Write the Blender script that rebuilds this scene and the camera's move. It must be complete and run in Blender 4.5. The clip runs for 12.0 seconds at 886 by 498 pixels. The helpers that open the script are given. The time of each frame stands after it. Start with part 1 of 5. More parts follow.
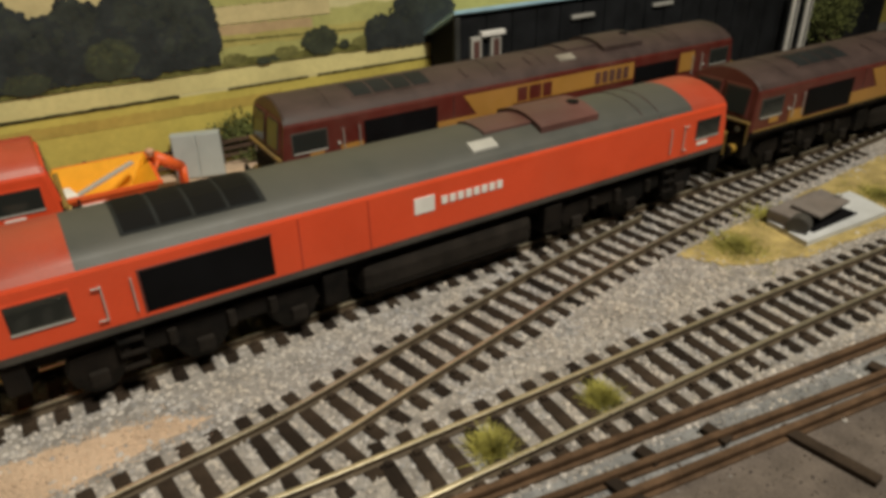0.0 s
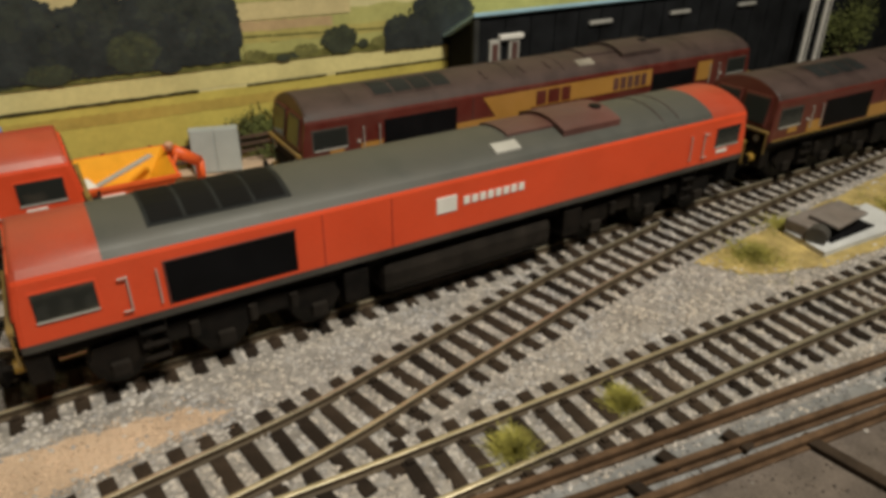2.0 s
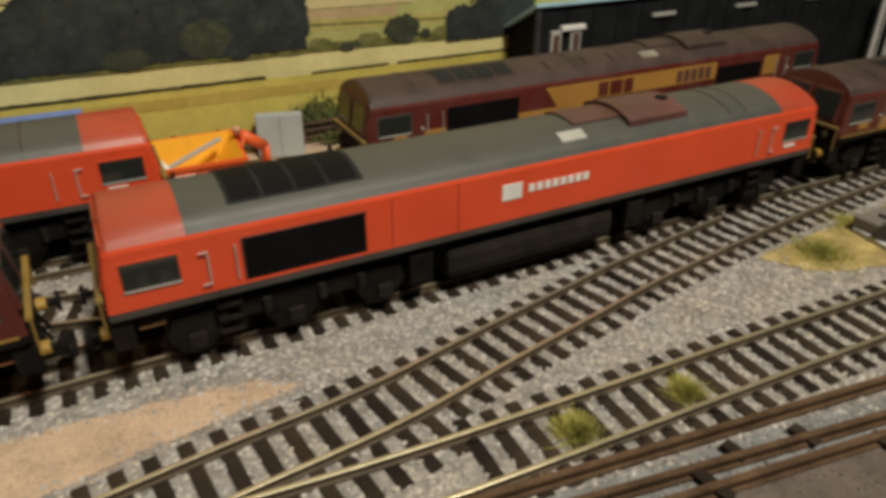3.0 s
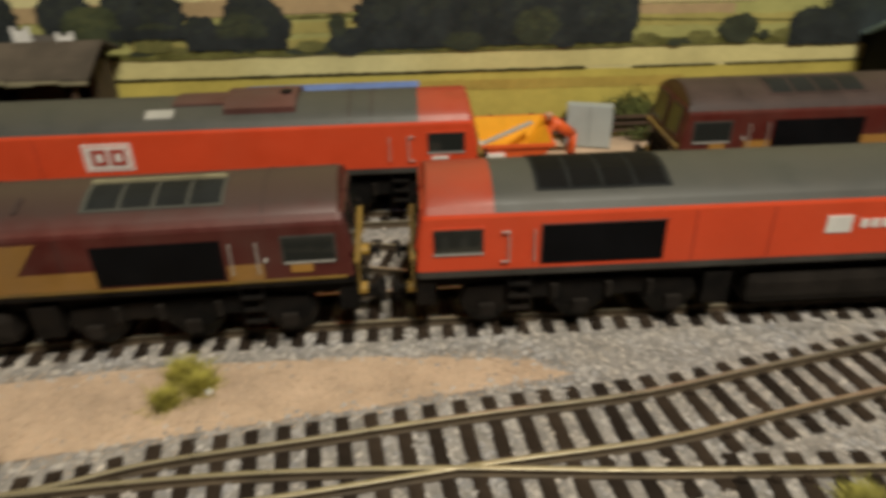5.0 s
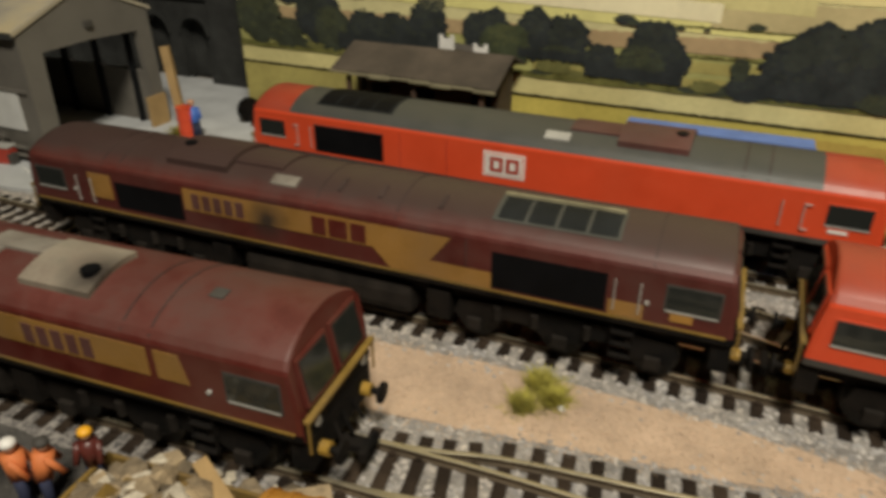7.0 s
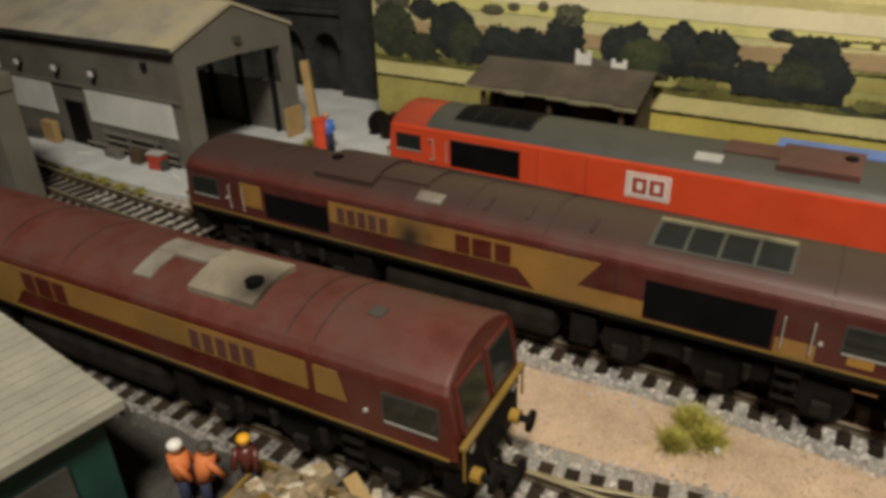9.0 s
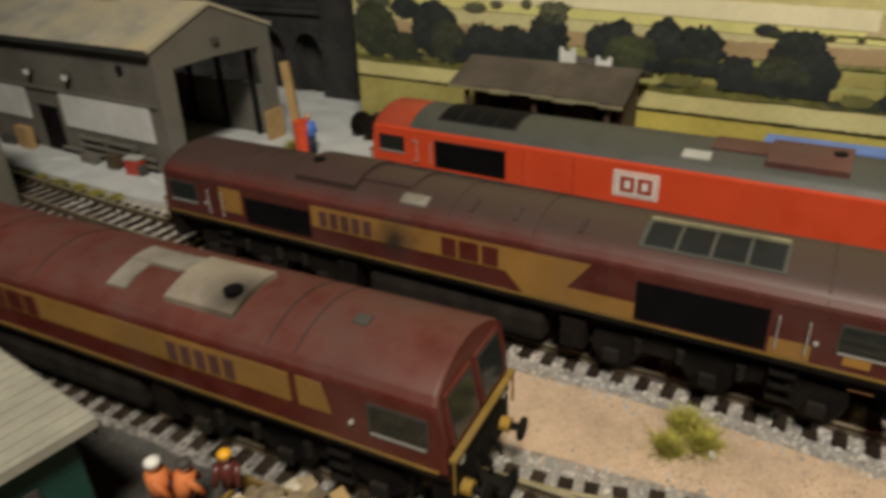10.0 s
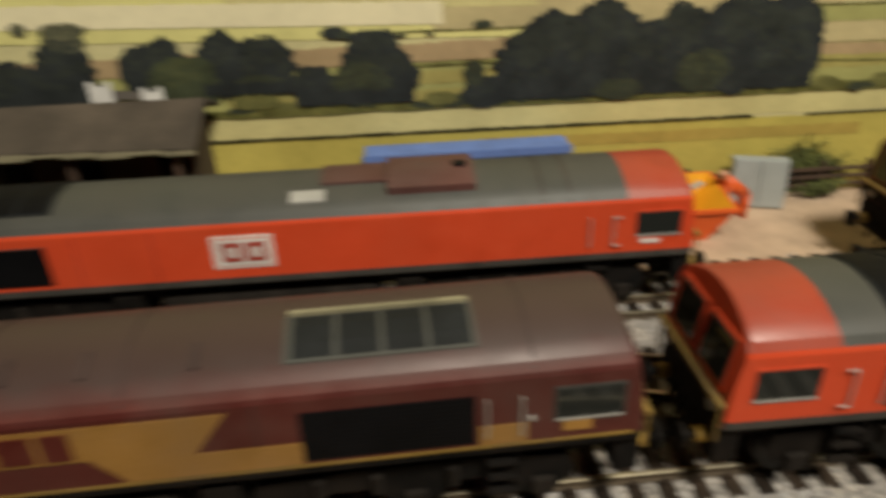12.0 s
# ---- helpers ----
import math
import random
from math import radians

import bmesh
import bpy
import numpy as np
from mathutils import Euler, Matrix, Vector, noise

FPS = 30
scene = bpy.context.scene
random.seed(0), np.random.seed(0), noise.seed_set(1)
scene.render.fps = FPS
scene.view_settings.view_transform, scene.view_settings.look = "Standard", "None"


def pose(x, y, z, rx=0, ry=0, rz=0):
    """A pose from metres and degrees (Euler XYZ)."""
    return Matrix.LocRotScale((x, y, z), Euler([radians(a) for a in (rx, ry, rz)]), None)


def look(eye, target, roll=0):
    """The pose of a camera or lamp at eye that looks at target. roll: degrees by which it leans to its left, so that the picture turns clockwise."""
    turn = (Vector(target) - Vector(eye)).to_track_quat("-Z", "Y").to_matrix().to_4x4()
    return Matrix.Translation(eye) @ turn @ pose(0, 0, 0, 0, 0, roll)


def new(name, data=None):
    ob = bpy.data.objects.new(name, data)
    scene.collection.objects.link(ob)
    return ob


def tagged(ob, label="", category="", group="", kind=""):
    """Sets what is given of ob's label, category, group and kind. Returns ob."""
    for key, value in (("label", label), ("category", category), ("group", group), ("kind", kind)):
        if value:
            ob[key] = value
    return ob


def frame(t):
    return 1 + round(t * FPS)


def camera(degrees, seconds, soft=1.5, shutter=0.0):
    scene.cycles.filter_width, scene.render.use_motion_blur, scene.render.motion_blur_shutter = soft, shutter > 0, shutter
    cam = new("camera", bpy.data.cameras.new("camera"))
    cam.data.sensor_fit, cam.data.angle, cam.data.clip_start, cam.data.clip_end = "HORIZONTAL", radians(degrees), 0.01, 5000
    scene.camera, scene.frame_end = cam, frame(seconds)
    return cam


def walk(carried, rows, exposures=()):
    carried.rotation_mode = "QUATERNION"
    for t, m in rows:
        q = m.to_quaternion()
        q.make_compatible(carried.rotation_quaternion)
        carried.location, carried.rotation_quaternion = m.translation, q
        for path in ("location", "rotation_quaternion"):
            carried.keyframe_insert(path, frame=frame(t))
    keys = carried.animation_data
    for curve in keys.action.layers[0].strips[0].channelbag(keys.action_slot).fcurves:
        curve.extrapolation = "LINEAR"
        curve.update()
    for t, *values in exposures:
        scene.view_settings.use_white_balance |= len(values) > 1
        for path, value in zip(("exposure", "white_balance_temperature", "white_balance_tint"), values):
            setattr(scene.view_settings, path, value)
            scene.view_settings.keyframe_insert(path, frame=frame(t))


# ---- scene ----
cam = camera(65.1, 12.0, soft=3.9, shutter=0.7)
PATH = [
    (0, (-0.0009, -0.2429, 0.1238), (0.1368, -0.0181, -0.0193), -1.3),
    (0.5, (-0.0014, -0.2420, 0.1234), (0.1368, -0.0169, -0.0188), -1.0),
    (1, (-0.0019, -0.2419, 0.1225), (0.1368, -0.0173, -0.0202), -0.8),
    (1.5, (-0.0040, -0.2416, 0.1232), (0.1349, -0.0164, -0.0182), -0.5),
    (2, (-0.0065, -0.2403, 0.1230), (0.1312, -0.0146, -0.0188), 0.2),
    (2.5, (-0.0107, -0.2404, 0.1218), (0.1214, -0.0115, -0.0202), 0.2),
    (2.7, (-0.0122, -0.2406, 0.1219), (0.1160, -0.0100, -0.0209), 0.1),
    (4.3, (-0.0198, -0.2385, 0.1246), (0.0420, 0.0141, -0.0252), -1.0),
    (4.5, (-0.0188, -0.2383, 0.1250), (0.0278, 0.0177, -0.0243), -1.4),
    (5, (-0.0207, -0.2409, 0.1263), (-0.0114, 0.0196, -0.0221), -1.5),
    (5.5, (-0.0252, -0.2449, 0.1269), (-0.0591, 0.0125, -0.0234), -1.3),
    (6, (-0.0280, -0.2501, 0.1326), (-0.0974, 0.0029, -0.0129), -2.4),
    (6.5, (-0.0360, -0.2486, 0.1319), (-0.1287, -0.0030, -0.0134), -1.2),
    (7, (-0.0478, -0.2470, 0.1358), (-0.1564, -0.0065, -0.0067), -0.1),
    (7.5, (-0.0550, -0.2472, 0.1338), (-0.1727, -0.0096, -0.0067), 0.1),
    (9.5, (-0.0641, -0.2498, 0.1380), (-0.2142, -0.0297, -0.0000), -2.3),
    (10, (-0.0659, -0.2450, 0.1356), (-0.2074, -0.0195, -0.0026), -2.3),
    (10.5, (-0.0779, -0.2315, 0.1361), (-0.1878, 0.0116, -0.0011), -2.2),
    (11, (-0.1047, -0.2127, 0.1462), (-0.1708, 0.0404, -0.0006), -3.3),
    (11.5, (-0.1050, -0.1953, 0.1401), (-0.1359, 0.0678, -0.0007), -3.0),
    (12, (-0.0861, -0.1812, 0.1268), (-0.0693, 0.0828, -0.0146), -2.0),
]
walk(cam, [(t, look(eye, target, roll)) for t, eye, target, roll in PATH], exposures=[(0, -0.03), (2.7, -0.03), (4.5, -0.08), (5.0, -0.08), (5.5, -0.15), (6.0, -0.06), (7.5, -0.02), (9.5, -0.02), (10.5, -0.10), (11, -0.15), (11.5, -0.08), (12, 0.0)])

# ---- light ----
world = bpy.data.worlds.new("room_air")
scene.world = world
world.use_nodes = True
world.node_tree.nodes["Background"].inputs[0].default_value = (1.0, 0.90, 0.76, 1)
world.node_tree.nodes["Background"].inputs[1].default_value = 0.025


# unseen spot added above the layout; its soft cone dims the sides
lamp = bpy.data.lights.new("unseen_spot_lamp", "SPOT")
lamp.energy, lamp.color, lamp.shadow_soft_size = 46.0, (1.0, 0.93, 0.775), 0.10
lamp.spot_size, lamp.spot_blend = math.radians(88), 1.0
new("unseen_spot_lamp", lamp).matrix_world = look((0.15, -0.52, 0.86), (0.0, -0.005, 0.03))


# ---- materials ----
def mat(name, c, rough=0.55, metal=0.0, var=0.22, big=90.0, fine=1400.0, bump=0.25, dust=None, dust_amount=0.0, island=False, pieces=False, spread=((0.5, 0.5, 0.52), (1.35, 1.3, 1.22)), spec=0.5, soot_at=None, crown=None):
    m = bpy.data.materials.new(name)
    m.use_nodes = True
    nt = m.node_tree
    n, l = nt.nodes, nt.links
    b = n["Principled BSDF"]
    b.inputs["Roughness"].default_value, b.inputs["Metallic"].default_value, b.inputs["Specular IOR Level"].default_value = rough, metal, spec
    tc = n.new("ShaderNodeTexCoord")

    def noise_node(scale, detail, rough_=0.6):
        k = n.new("ShaderNodeTexNoise")
        k.inputs["Scale"].default_value, k.inputs["Detail"].default_value, k.inputs["Roughness"].default_value = scale, detail, rough_
        l.new(tc.outputs["Object"], k.inputs["Vector"])
        return k

    def ramp(src, a, z, lo=0.3, hi=0.7):
        r = n.new("ShaderNodeValToRGB")
        r.color_ramp.elements[0].position, r.color_ramp.elements[1].position = lo, hi
        r.color_ramp.elements[0].color, r.color_ramp.elements[1].color = (*a, 1), (*z, 1)
        l.new(src, r.inputs[0])
        return r.outputs[0]

    def mix(kind, fac, a, z):
        k = n.new("ShaderNodeMixRGB")
        k.blend_type = kind
        for sock, v in zip(k.inputs, (fac, a, z)):
            if isinstance(v, (int, float)):
                sock.default_value = v
            elif isinstance(v, tuple):
                sock.default_value = (*v, 1)
            else:
                l.new(v, sock)
        return k.outputs[0]

    big_n, fine_n = noise_node(big, 4), noise_node(fine, 3)
    lo, hi = tuple(max(0, v * (1 - var)) for v in c), tuple(min(1, v * (1 + var)) for v in c)
    col = ramp(big_n.outputs["Fac"], lo, hi)
    grain = ramp(fine_n.outputs["Fac"], (1 - var * 0.8,) * 3, (1.0,) * 3)
    col = mix("MULTIPLY", 1.0, col, grain)
    if dust:
        d = noise_node(big * 0.5, 5, 0.7)
        f = ramp(d.outputs["Fac"], (0, 0, 0), (dust_amount,) * 3, 0.4, 0.65)
        col = mix("MIX", f, col, dust)
    if soot_at:
        dist = n.new("ShaderNodeVectorMath")
        dist.operation = "DISTANCE"
        l.new(tc.outputs["Object"], dist.inputs[0])
        dist.inputs[1].default_value = soot_at[:3]
        wob = n.new("ShaderNodeMath")
        wob.operation = "MULTIPLY_ADD"
        l.new(big_n.outputs["Fac"], wob.inputs[0])
        wob.inputs[1].default_value = soot_at[3] * 0.9
        l.new(dist.outputs["Value"], wob.inputs[2])
        f = n.new("ShaderNodeMapRange")
        f.inputs["From Min"].default_value, f.inputs["From Max"].default_value = soot_at[3] * 0.6, soot_at[3] * 1.7
        f.inputs["To Min"].default_value, f.inputs["To Max"].default_value = 0.95, 0.0
        l.new(wob.outputs[0], f.inputs["Value"])
        col = mix("MIX", f.outputs[0], col, (0.030, 0.022, 0.018))
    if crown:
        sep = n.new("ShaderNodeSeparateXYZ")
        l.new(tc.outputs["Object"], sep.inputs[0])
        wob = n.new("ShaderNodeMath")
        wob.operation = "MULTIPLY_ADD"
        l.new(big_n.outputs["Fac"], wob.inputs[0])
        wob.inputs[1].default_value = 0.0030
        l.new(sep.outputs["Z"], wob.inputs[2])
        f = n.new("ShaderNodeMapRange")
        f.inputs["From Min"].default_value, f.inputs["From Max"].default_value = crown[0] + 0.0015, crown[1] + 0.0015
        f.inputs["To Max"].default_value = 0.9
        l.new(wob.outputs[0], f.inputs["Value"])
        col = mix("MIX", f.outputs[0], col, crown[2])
    if island or pieces:
        g = n.new("ShaderNodeNewGeometry" if island else "ShaderNodeObjectInfo")
        r = ramp(g.outputs["Random Per Island" if island else "Random"], *spread, 0, 1)
        col = mix("MULTIPLY", 1.0, col, r)
    l.new(col, b.inputs["Base Color"])
    rr = n.new("ShaderNodeMapRange")
    rr.inputs["To Min"].default_value, rr.inputs["To Max"].default_value = max(0.05, rough - 0.12), min(1, rough + 0.15)
    l.new(big_n.outputs["Fac"], rr.inputs["Value"])
    l.new(rr.outputs[0], b.inputs["Roughness"])
    if bump:
        bp = n.new("ShaderNodeBump")
        bp.inputs["Strength"].default_value, bp.inputs["Distance"].default_value = bump, 0.0003
        l.new(fine_n.outputs["Fac"], bp.inputs["Height"])
        l.new(bp.outputs[0], b.inputs["Normal"])
    return m


RED = mat("red_paint", (0.72, 0.078, 0.026), 0.36, var=0.10, dust=(0.42, 0.07, 0.03), dust_amount=0.3, bump=0.05)
SIGN_RED = mat("dark_red_print", (0.40, 0.045, 0.025), 0.5, var=0.1, bump=0)
RED_ROOF = mat("dusty_red_cab_roof", (0.44, 0.060, 0.026), 0.42, var=0.18, dust=(0.20, 0.050, 0.032), dust_amount=0.6, bump=0.06)
MAROON = mat("maroon_paint", (0.110, 0.019, 0.014), 0.36, var=0.22, dust=(0.10, 0.045, 0.035), dust_amount=0.55, bump=0.06)
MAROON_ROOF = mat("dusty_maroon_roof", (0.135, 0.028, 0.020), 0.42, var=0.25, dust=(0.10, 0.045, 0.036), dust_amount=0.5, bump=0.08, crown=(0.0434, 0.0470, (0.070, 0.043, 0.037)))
GRIMY_MAROON = mat("grimy_maroon_paint", (0.100, 0.018, 0.014), 0.48, var=0.28, dust=(0.070, 0.032, 0.026), dust_amount=0.7, bump=0.06, soot_at=(-0.0190, -0.0175, 0.0340, 0.0075))
GRIMY_GOLD = mat("grimy_gold_paint", (0.36, 0.185, 0.042), 0.55, var=0.25, dust=(0.17, 0.10, 0.045), dust_amount=0.6, bump=0.05, soot_at=(-0.0190, -0.0175, 0.0340, 0.0075))
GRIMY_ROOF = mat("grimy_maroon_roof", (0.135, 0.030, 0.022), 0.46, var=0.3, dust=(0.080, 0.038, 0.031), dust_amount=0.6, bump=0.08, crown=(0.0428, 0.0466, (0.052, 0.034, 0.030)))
RED_DUST_ROOF = mat("reddish_dusty_roof", (0.132, 0.037, 0.029), 0.50, var=0.22, dust=(0.088, 0.050, 0.042), dust_amount=0.75, bump=0.08, spec=0.35)
DULL_GOLD = mat("dull_gold_paint", (0.34, 0.180, 0.042), 0.55, var=0.25, dust=(0.16, 0.095, 0.045), dust_amount=0.65, bump=0.05)
GOLD = mat("gold_paint", (0.42, 0.215, 0.045), 0.45, var=0.18, dust=(0.24, 0.13, 0.05), dust_amount=0.5, bump=0.05)
ROOF_GREY = mat("grey_roof_paint", (0.068, 0.070, 0.063), 0.5, var=0.15, dust=(0.065, 0.06, 0.05), dust_amount=0.6, bump=0.08)
SOOT_ROOF = mat("sooty_brown_roof", (0.056, 0.037, 0.034), 0.55, var=0.3, dust=(0.070, 0.044, 0.038), dust_amount=0.5, spec=0.3)
SOLEBAR = mat("dirty_grey_solebar", (0.06, 0.055, 0.048), 0.7, var=0.3)
BLACK = mat("black_underframe", (0.0075, 0.007, 0.0068), 0.75, var=0.5, dust=(0.026, 0.018, 0.012), dust_amount=0.4, bump=0.3, spec=0.12)
UNDER_BROWN = mat("brown_dusty_underframe", (0.021, 0.017, 0.014), 0.8, var=0.5, spec=0.15)
PANEL_GREY = mat("blue_grey_mesh", (0.015, 0.017, 0.018), 0.6, var=0.3, spec=0.2)
PALE_EDGE = mat("pale_gold_edge", (0.30, 0.27, 0.17), 0.5, var=0.3)
GRILLE = mat("black_grille", (0.005, 0.005, 0.006), 0.6, var=0.3, spec=0.12)
SOOT = mat("exhaust_brown", (0.13, 0.05, 0.042), 0.55, var=0.3, dust=(0.05, 0.04, 0.036), dust_amount=0.6)
SILVER = mat("pale_weathered_metal", (0.36, 0.33, 0.28), 0.6, var=0.35, big=150, dust=(0.085, 0.065, 0.052), dust_amount=0.9)
SOOTY_SILVER = mat("sooty_pale_metal", (0.36, 0.32, 0.25), 0.6, var=0.3, big=150, dust=(0.15, 0.11, 0.085), dust_amount=0.7, soot_at=(0.0680, -0.0070, 0.0500, 0.0095))
PALE = mat("pale_grey_panel", (0.40, 0.39, 0.36), 0.5, var=0.12)
WHITE = mat("white_print", (0.78, 0.76, 0.72), 0.5, var=0.1, bump=0.0)
OLD_YELLOW = mat("worn_yellow_paint", (0.30, 0.185, 0.035), 0.6, var=0.3, dust=(0.10, 0.07, 0.04), dust_amount=0.8)
YELLOW = mat("yellow_paint", (0.50, 0.29, 0.03), 0.55, var=0.3, big=260, dust=(0.10, 0.065, 0.03), dust_amount=0.8)
STEEL = mat("rail_steel", (0.62, 0.55, 0.40), 0.30, metal=0.75, var=0.12, dust=(0.40, 0.31, 0.18), dust_amount=0.3, bump=0.1)
RAIL_SIDE = mat("rusty_rail_side", (0.090, 0.063, 0.036), 0.7, var=0.3)
WHEEL_STEEL = mat("wheel_steel", (0.028, 0.026, 0.023), 0.4, metal=0.5, var=0.3)
SLEEPER = mat("sleeper_black", (0.036, 0.026, 0.019), 0.75, var=0.4, pieces=True, spec=0.12)
BALLAST = mat("ballast_bed", (0.30, 0.275, 0.25), 0.95, var=0.4, big=160, fine=900, bump=0.8)
DIRTY_STONES = mat("dirty_ballast_stones", (0.17, 0.158, 0.15), 0.95, var=0.25, island=True, bump=0.3, dust=(0.11, 0.105, 0.10), dust_amount=0.7, spread=((0.6, 0.6, 0.62), (1.4, 1.36, 1.32)))
STONES = mat("ballast_stones", (0.46, 0.425, 0.38), 0.95, var=0.2, island=True, bump=0.3, dust=(0.34, 0.35, 0.37), dust_amount=0.75, spread=((0.62, 0.62, 0.64), (1.36, 1.30, 1.24)))
SAND = mat("sandy_ground", (0.55, 0.40, 0.28), 0.95, var=0.22, big=60, fine=1800, bump=0.7)
SAND_GRAIN = mat("sand_grains", (0.56, 0.42, 0.30), 0.95, var=0.15, island=True, spread=((0.78, 0.78, 0.78), (1.18, 1.15, 1.12)))
DIRT = mat("dark_yard_ground", (0.082, 0.076, 0.070), 0.95, var=0.4, big=60, bump=0.6, spec=0.12)
EARTH = mat("brown_earth", (0.128, 0.105, 0.090), 0.95, var=0.35, big=70, bump=0.7, spec=0.12)
ASH = mat("blue_grey_ash", (0.215, 0.215, 0.215), 0.95, var=0.3, big=90, fine=900, bump=0.7, spec=0.12)
ASH_GRIT = mat("ash_grit", (0.27, 0.265, 0.26), 0.95, var=0.25, island=True, spec=0.15)
EARTH_GRIT = mat("earth_grit", (0.150, 0.125, 0.108), 0.95, var=0.3, island=True, spec=0.15)
YARD_GRIT = mat("yard_grit", (0.10, 0.095, 0.088), 0.95, var=0.3, island=True, spec=0.15)
CONCRETE = mat("pale_concrete", (0.50, 0.51, 0.515), 0.85, var=0.16, big=40, bump=0.2)
RUST = mat("rust_brown", (0.105, 0.064, 0.038), 0.8, var=0.4, big=120, bump=0.5, spec=0.12)
SHED_GREY = mat("grey_rendered_shed", (0.165, 0.15, 0.128), 0.85, var=0.3, big=40, dust=(0.12, 0.11, 0.095), dust_amount=0.6)
UNDER_GREY = mat("brown_grey_metal", (0.20, 0.175, 0.16), 0.7, var=0.35, big=180, dust=(0.11, 0.085, 0.07), dust_amount=0.6)
SHED_WHITE = mat("white_shed_panel", (0.66, 0.66, 0.64), 0.8, var=0.15, big=40)
SHED_ROOF = mat("weathered_shed_roof", (0.40, 0.37, 0.31), 0.85, var=0.25, big=38, dust=(0.46, 0.37, 0.20), dust_amount=0.75)
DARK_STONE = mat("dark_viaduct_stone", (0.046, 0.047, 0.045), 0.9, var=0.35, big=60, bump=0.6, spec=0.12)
HUT_ROOF = mat("hut_roof_felt", (0.082, 0.064, 0.048), 0.9, var=0.4, big=50, bump=0.4)
HUT_WALL = mat("hut_wall_timber", (0.075, 0.05, 0.025), 0.85, var=0.3)
TIMBER = mat("brown_fence_timber", (0.085, 0.05, 0.032), 0.85, var=0.35)
PINE = mat("pale_pine", (0.40, 0.26, 0.11), 0.75, var=0.15)
CAB_GREY = mat("grey_cabinet_paint", (0.36, 0.39, 0.38), 0.6, var=0.08)
SKIP_ORANGE = mat("orange_skip_paint", (0.78, 0.12, 0.02), 0.5, var=0.1)
SKIP_YELLOW = mat("yellow_skip_lining", (0.85, 0.42, 0.02), 0.5, var=0.1)
HIVIS = mat("orange_hivis", (0.68, 0.20, 0.06), 0.7, var=0.12)
NAVY = mat("dark_blue_cloth", (0.02, 0.025, 0.06), 0.8, var=0.2)
SKIN = mat("skin_paint", (0.55, 0.30, 0.19), 0.6, var=0.1)
BLUE = mat("bright_blue_paint", (0.06, 0.16, 0.55), 0.5, var=0.1)
CONTAINER_BLUE = mat("faded_blue_paint", (0.14, 0.23, 0.55), 0.55, var=0.15)
BLUE_ROOF = mat("pale_blue_roof", (0.40, 0.63, 0.76), 0.6, var=0.1)
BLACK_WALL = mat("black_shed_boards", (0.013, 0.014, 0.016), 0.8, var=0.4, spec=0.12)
GREEN_WALL = mat("dark_green_boards", (0.011, 0.056, 0.045), 0.6, var=0.25)
PALE_ROOF = mat("pale_corrugated_roof", (0.33, 0.31, 0.26), 0.85, var=0.2, big=60, bump=0.4)
RUBBLE = mat("rubble", (0.36, 0.28, 0.175), 0.9, var=0.4, big=220, pieces=True)
RUBBLE_PALE = mat("pale_rubble", (0.60, 0.53, 0.41), 0.9, var=0.3, big=220)
TUFT = mat("grass_tuft", (0.36, 0.34, 0.075), 0.9, var=0.3, island=True)
TUFT_GREEN = mat("green_grass_tuft", (0.43, 0.39, 0.075), 0.9, var=0.3, island=True)
LEAF = mat("bush_leaf", (0.115, 0.135, 0.035), 0.9, var=0.3, island=True)
ORANGE = mat("ochre_drum_paint", (0.44, 0.20, 0.03), 0.6, var=0.15)
WALLPAPER = mat("room_wall_paint", (0.36, 0.33, 0.28), 0.9, var=0.05, big=3, fine=40, bump=0)
CARPET = mat("room_carpet", (0.16, 0.12, 0.09), 0.95, var=0.2, big=5, fine=90, bump=0)

GLASS = bpy.data.materials.new("dark_cab_glass")
GLASS.use_nodes = True
gb = GLASS.node_tree.nodes["Principled BSDF"]
gb.inputs["Base Color"].default_value = (0.022, 0.024, 0.022, 1)
gb.inputs["Roughness"].default_value = 0.08

def print_mat(name, c, var=0.16, big=22, fine=300, spec=0.15, **more):
    return mat(name, c, 0.62, var=var, big=big, fine=fine, bump=0, spec=spec, **more)


PRINT_SKY = print_mat("printed_far_field", (0.644, 0.586, 0.309), big=14)
PRINT_PALE = print_mat("printed_pale_field", (0.900, 0.816, 0.535), var=0.10, big=18)
PRINT_GREEN = print_mat("printed_green_field", (0.408, 0.396, 0.146), var=0.2)
PRINT_LIGHT_GREEN = print_mat("printed_light_green_field", (0.786, 0.730, 0.292), var=0.12, big=30)
PRINT_GREEN_GOLD = print_mat("printed_green_gold_field", (0.814, 0.715, 0.343), var=0.12)
PRINT_OLIVE = print_mat("printed_olive_field", (0.418, 0.363, 0.121), var=0.2)
PRINT_OCHRE = print_mat("printed_ochre_strip", (0.460, 0.340, 0.085), var=0.2)
PRINT_BROWN = print_mat("printed_bare_field", (0.460, 0.333, 0.182))
PRINT_TAN = print_mat("printed_tan_field", (0.575, 0.483, 0.253))
PRINT_YELLOW = print_mat("printed_yellow_field", (0.540, 0.450, 0.110), var=0.18, big=18, fine=350)
PRINT_STRIPE = print_mat("printed_stubble", (0.644, 0.575, 0.266), var=0.15, big=25, fine=350)
PRINT_HEDGE = print_mat("printed_hedge", (0.165, 0.160, 0.050), var=0.5, big=150, fine=800)
PRINT_DARK = print_mat("printed_hedge_line", (0.050, 0.045, 0.018), var=0.5, big=200, fine=900)


def tree_mat(name, c):
    return print_mat(name, c, var=0.24, big=110, fine=420, island=True, spread=((0.92, 0.92, 0.93), (1.07, 1.08, 1.06)))


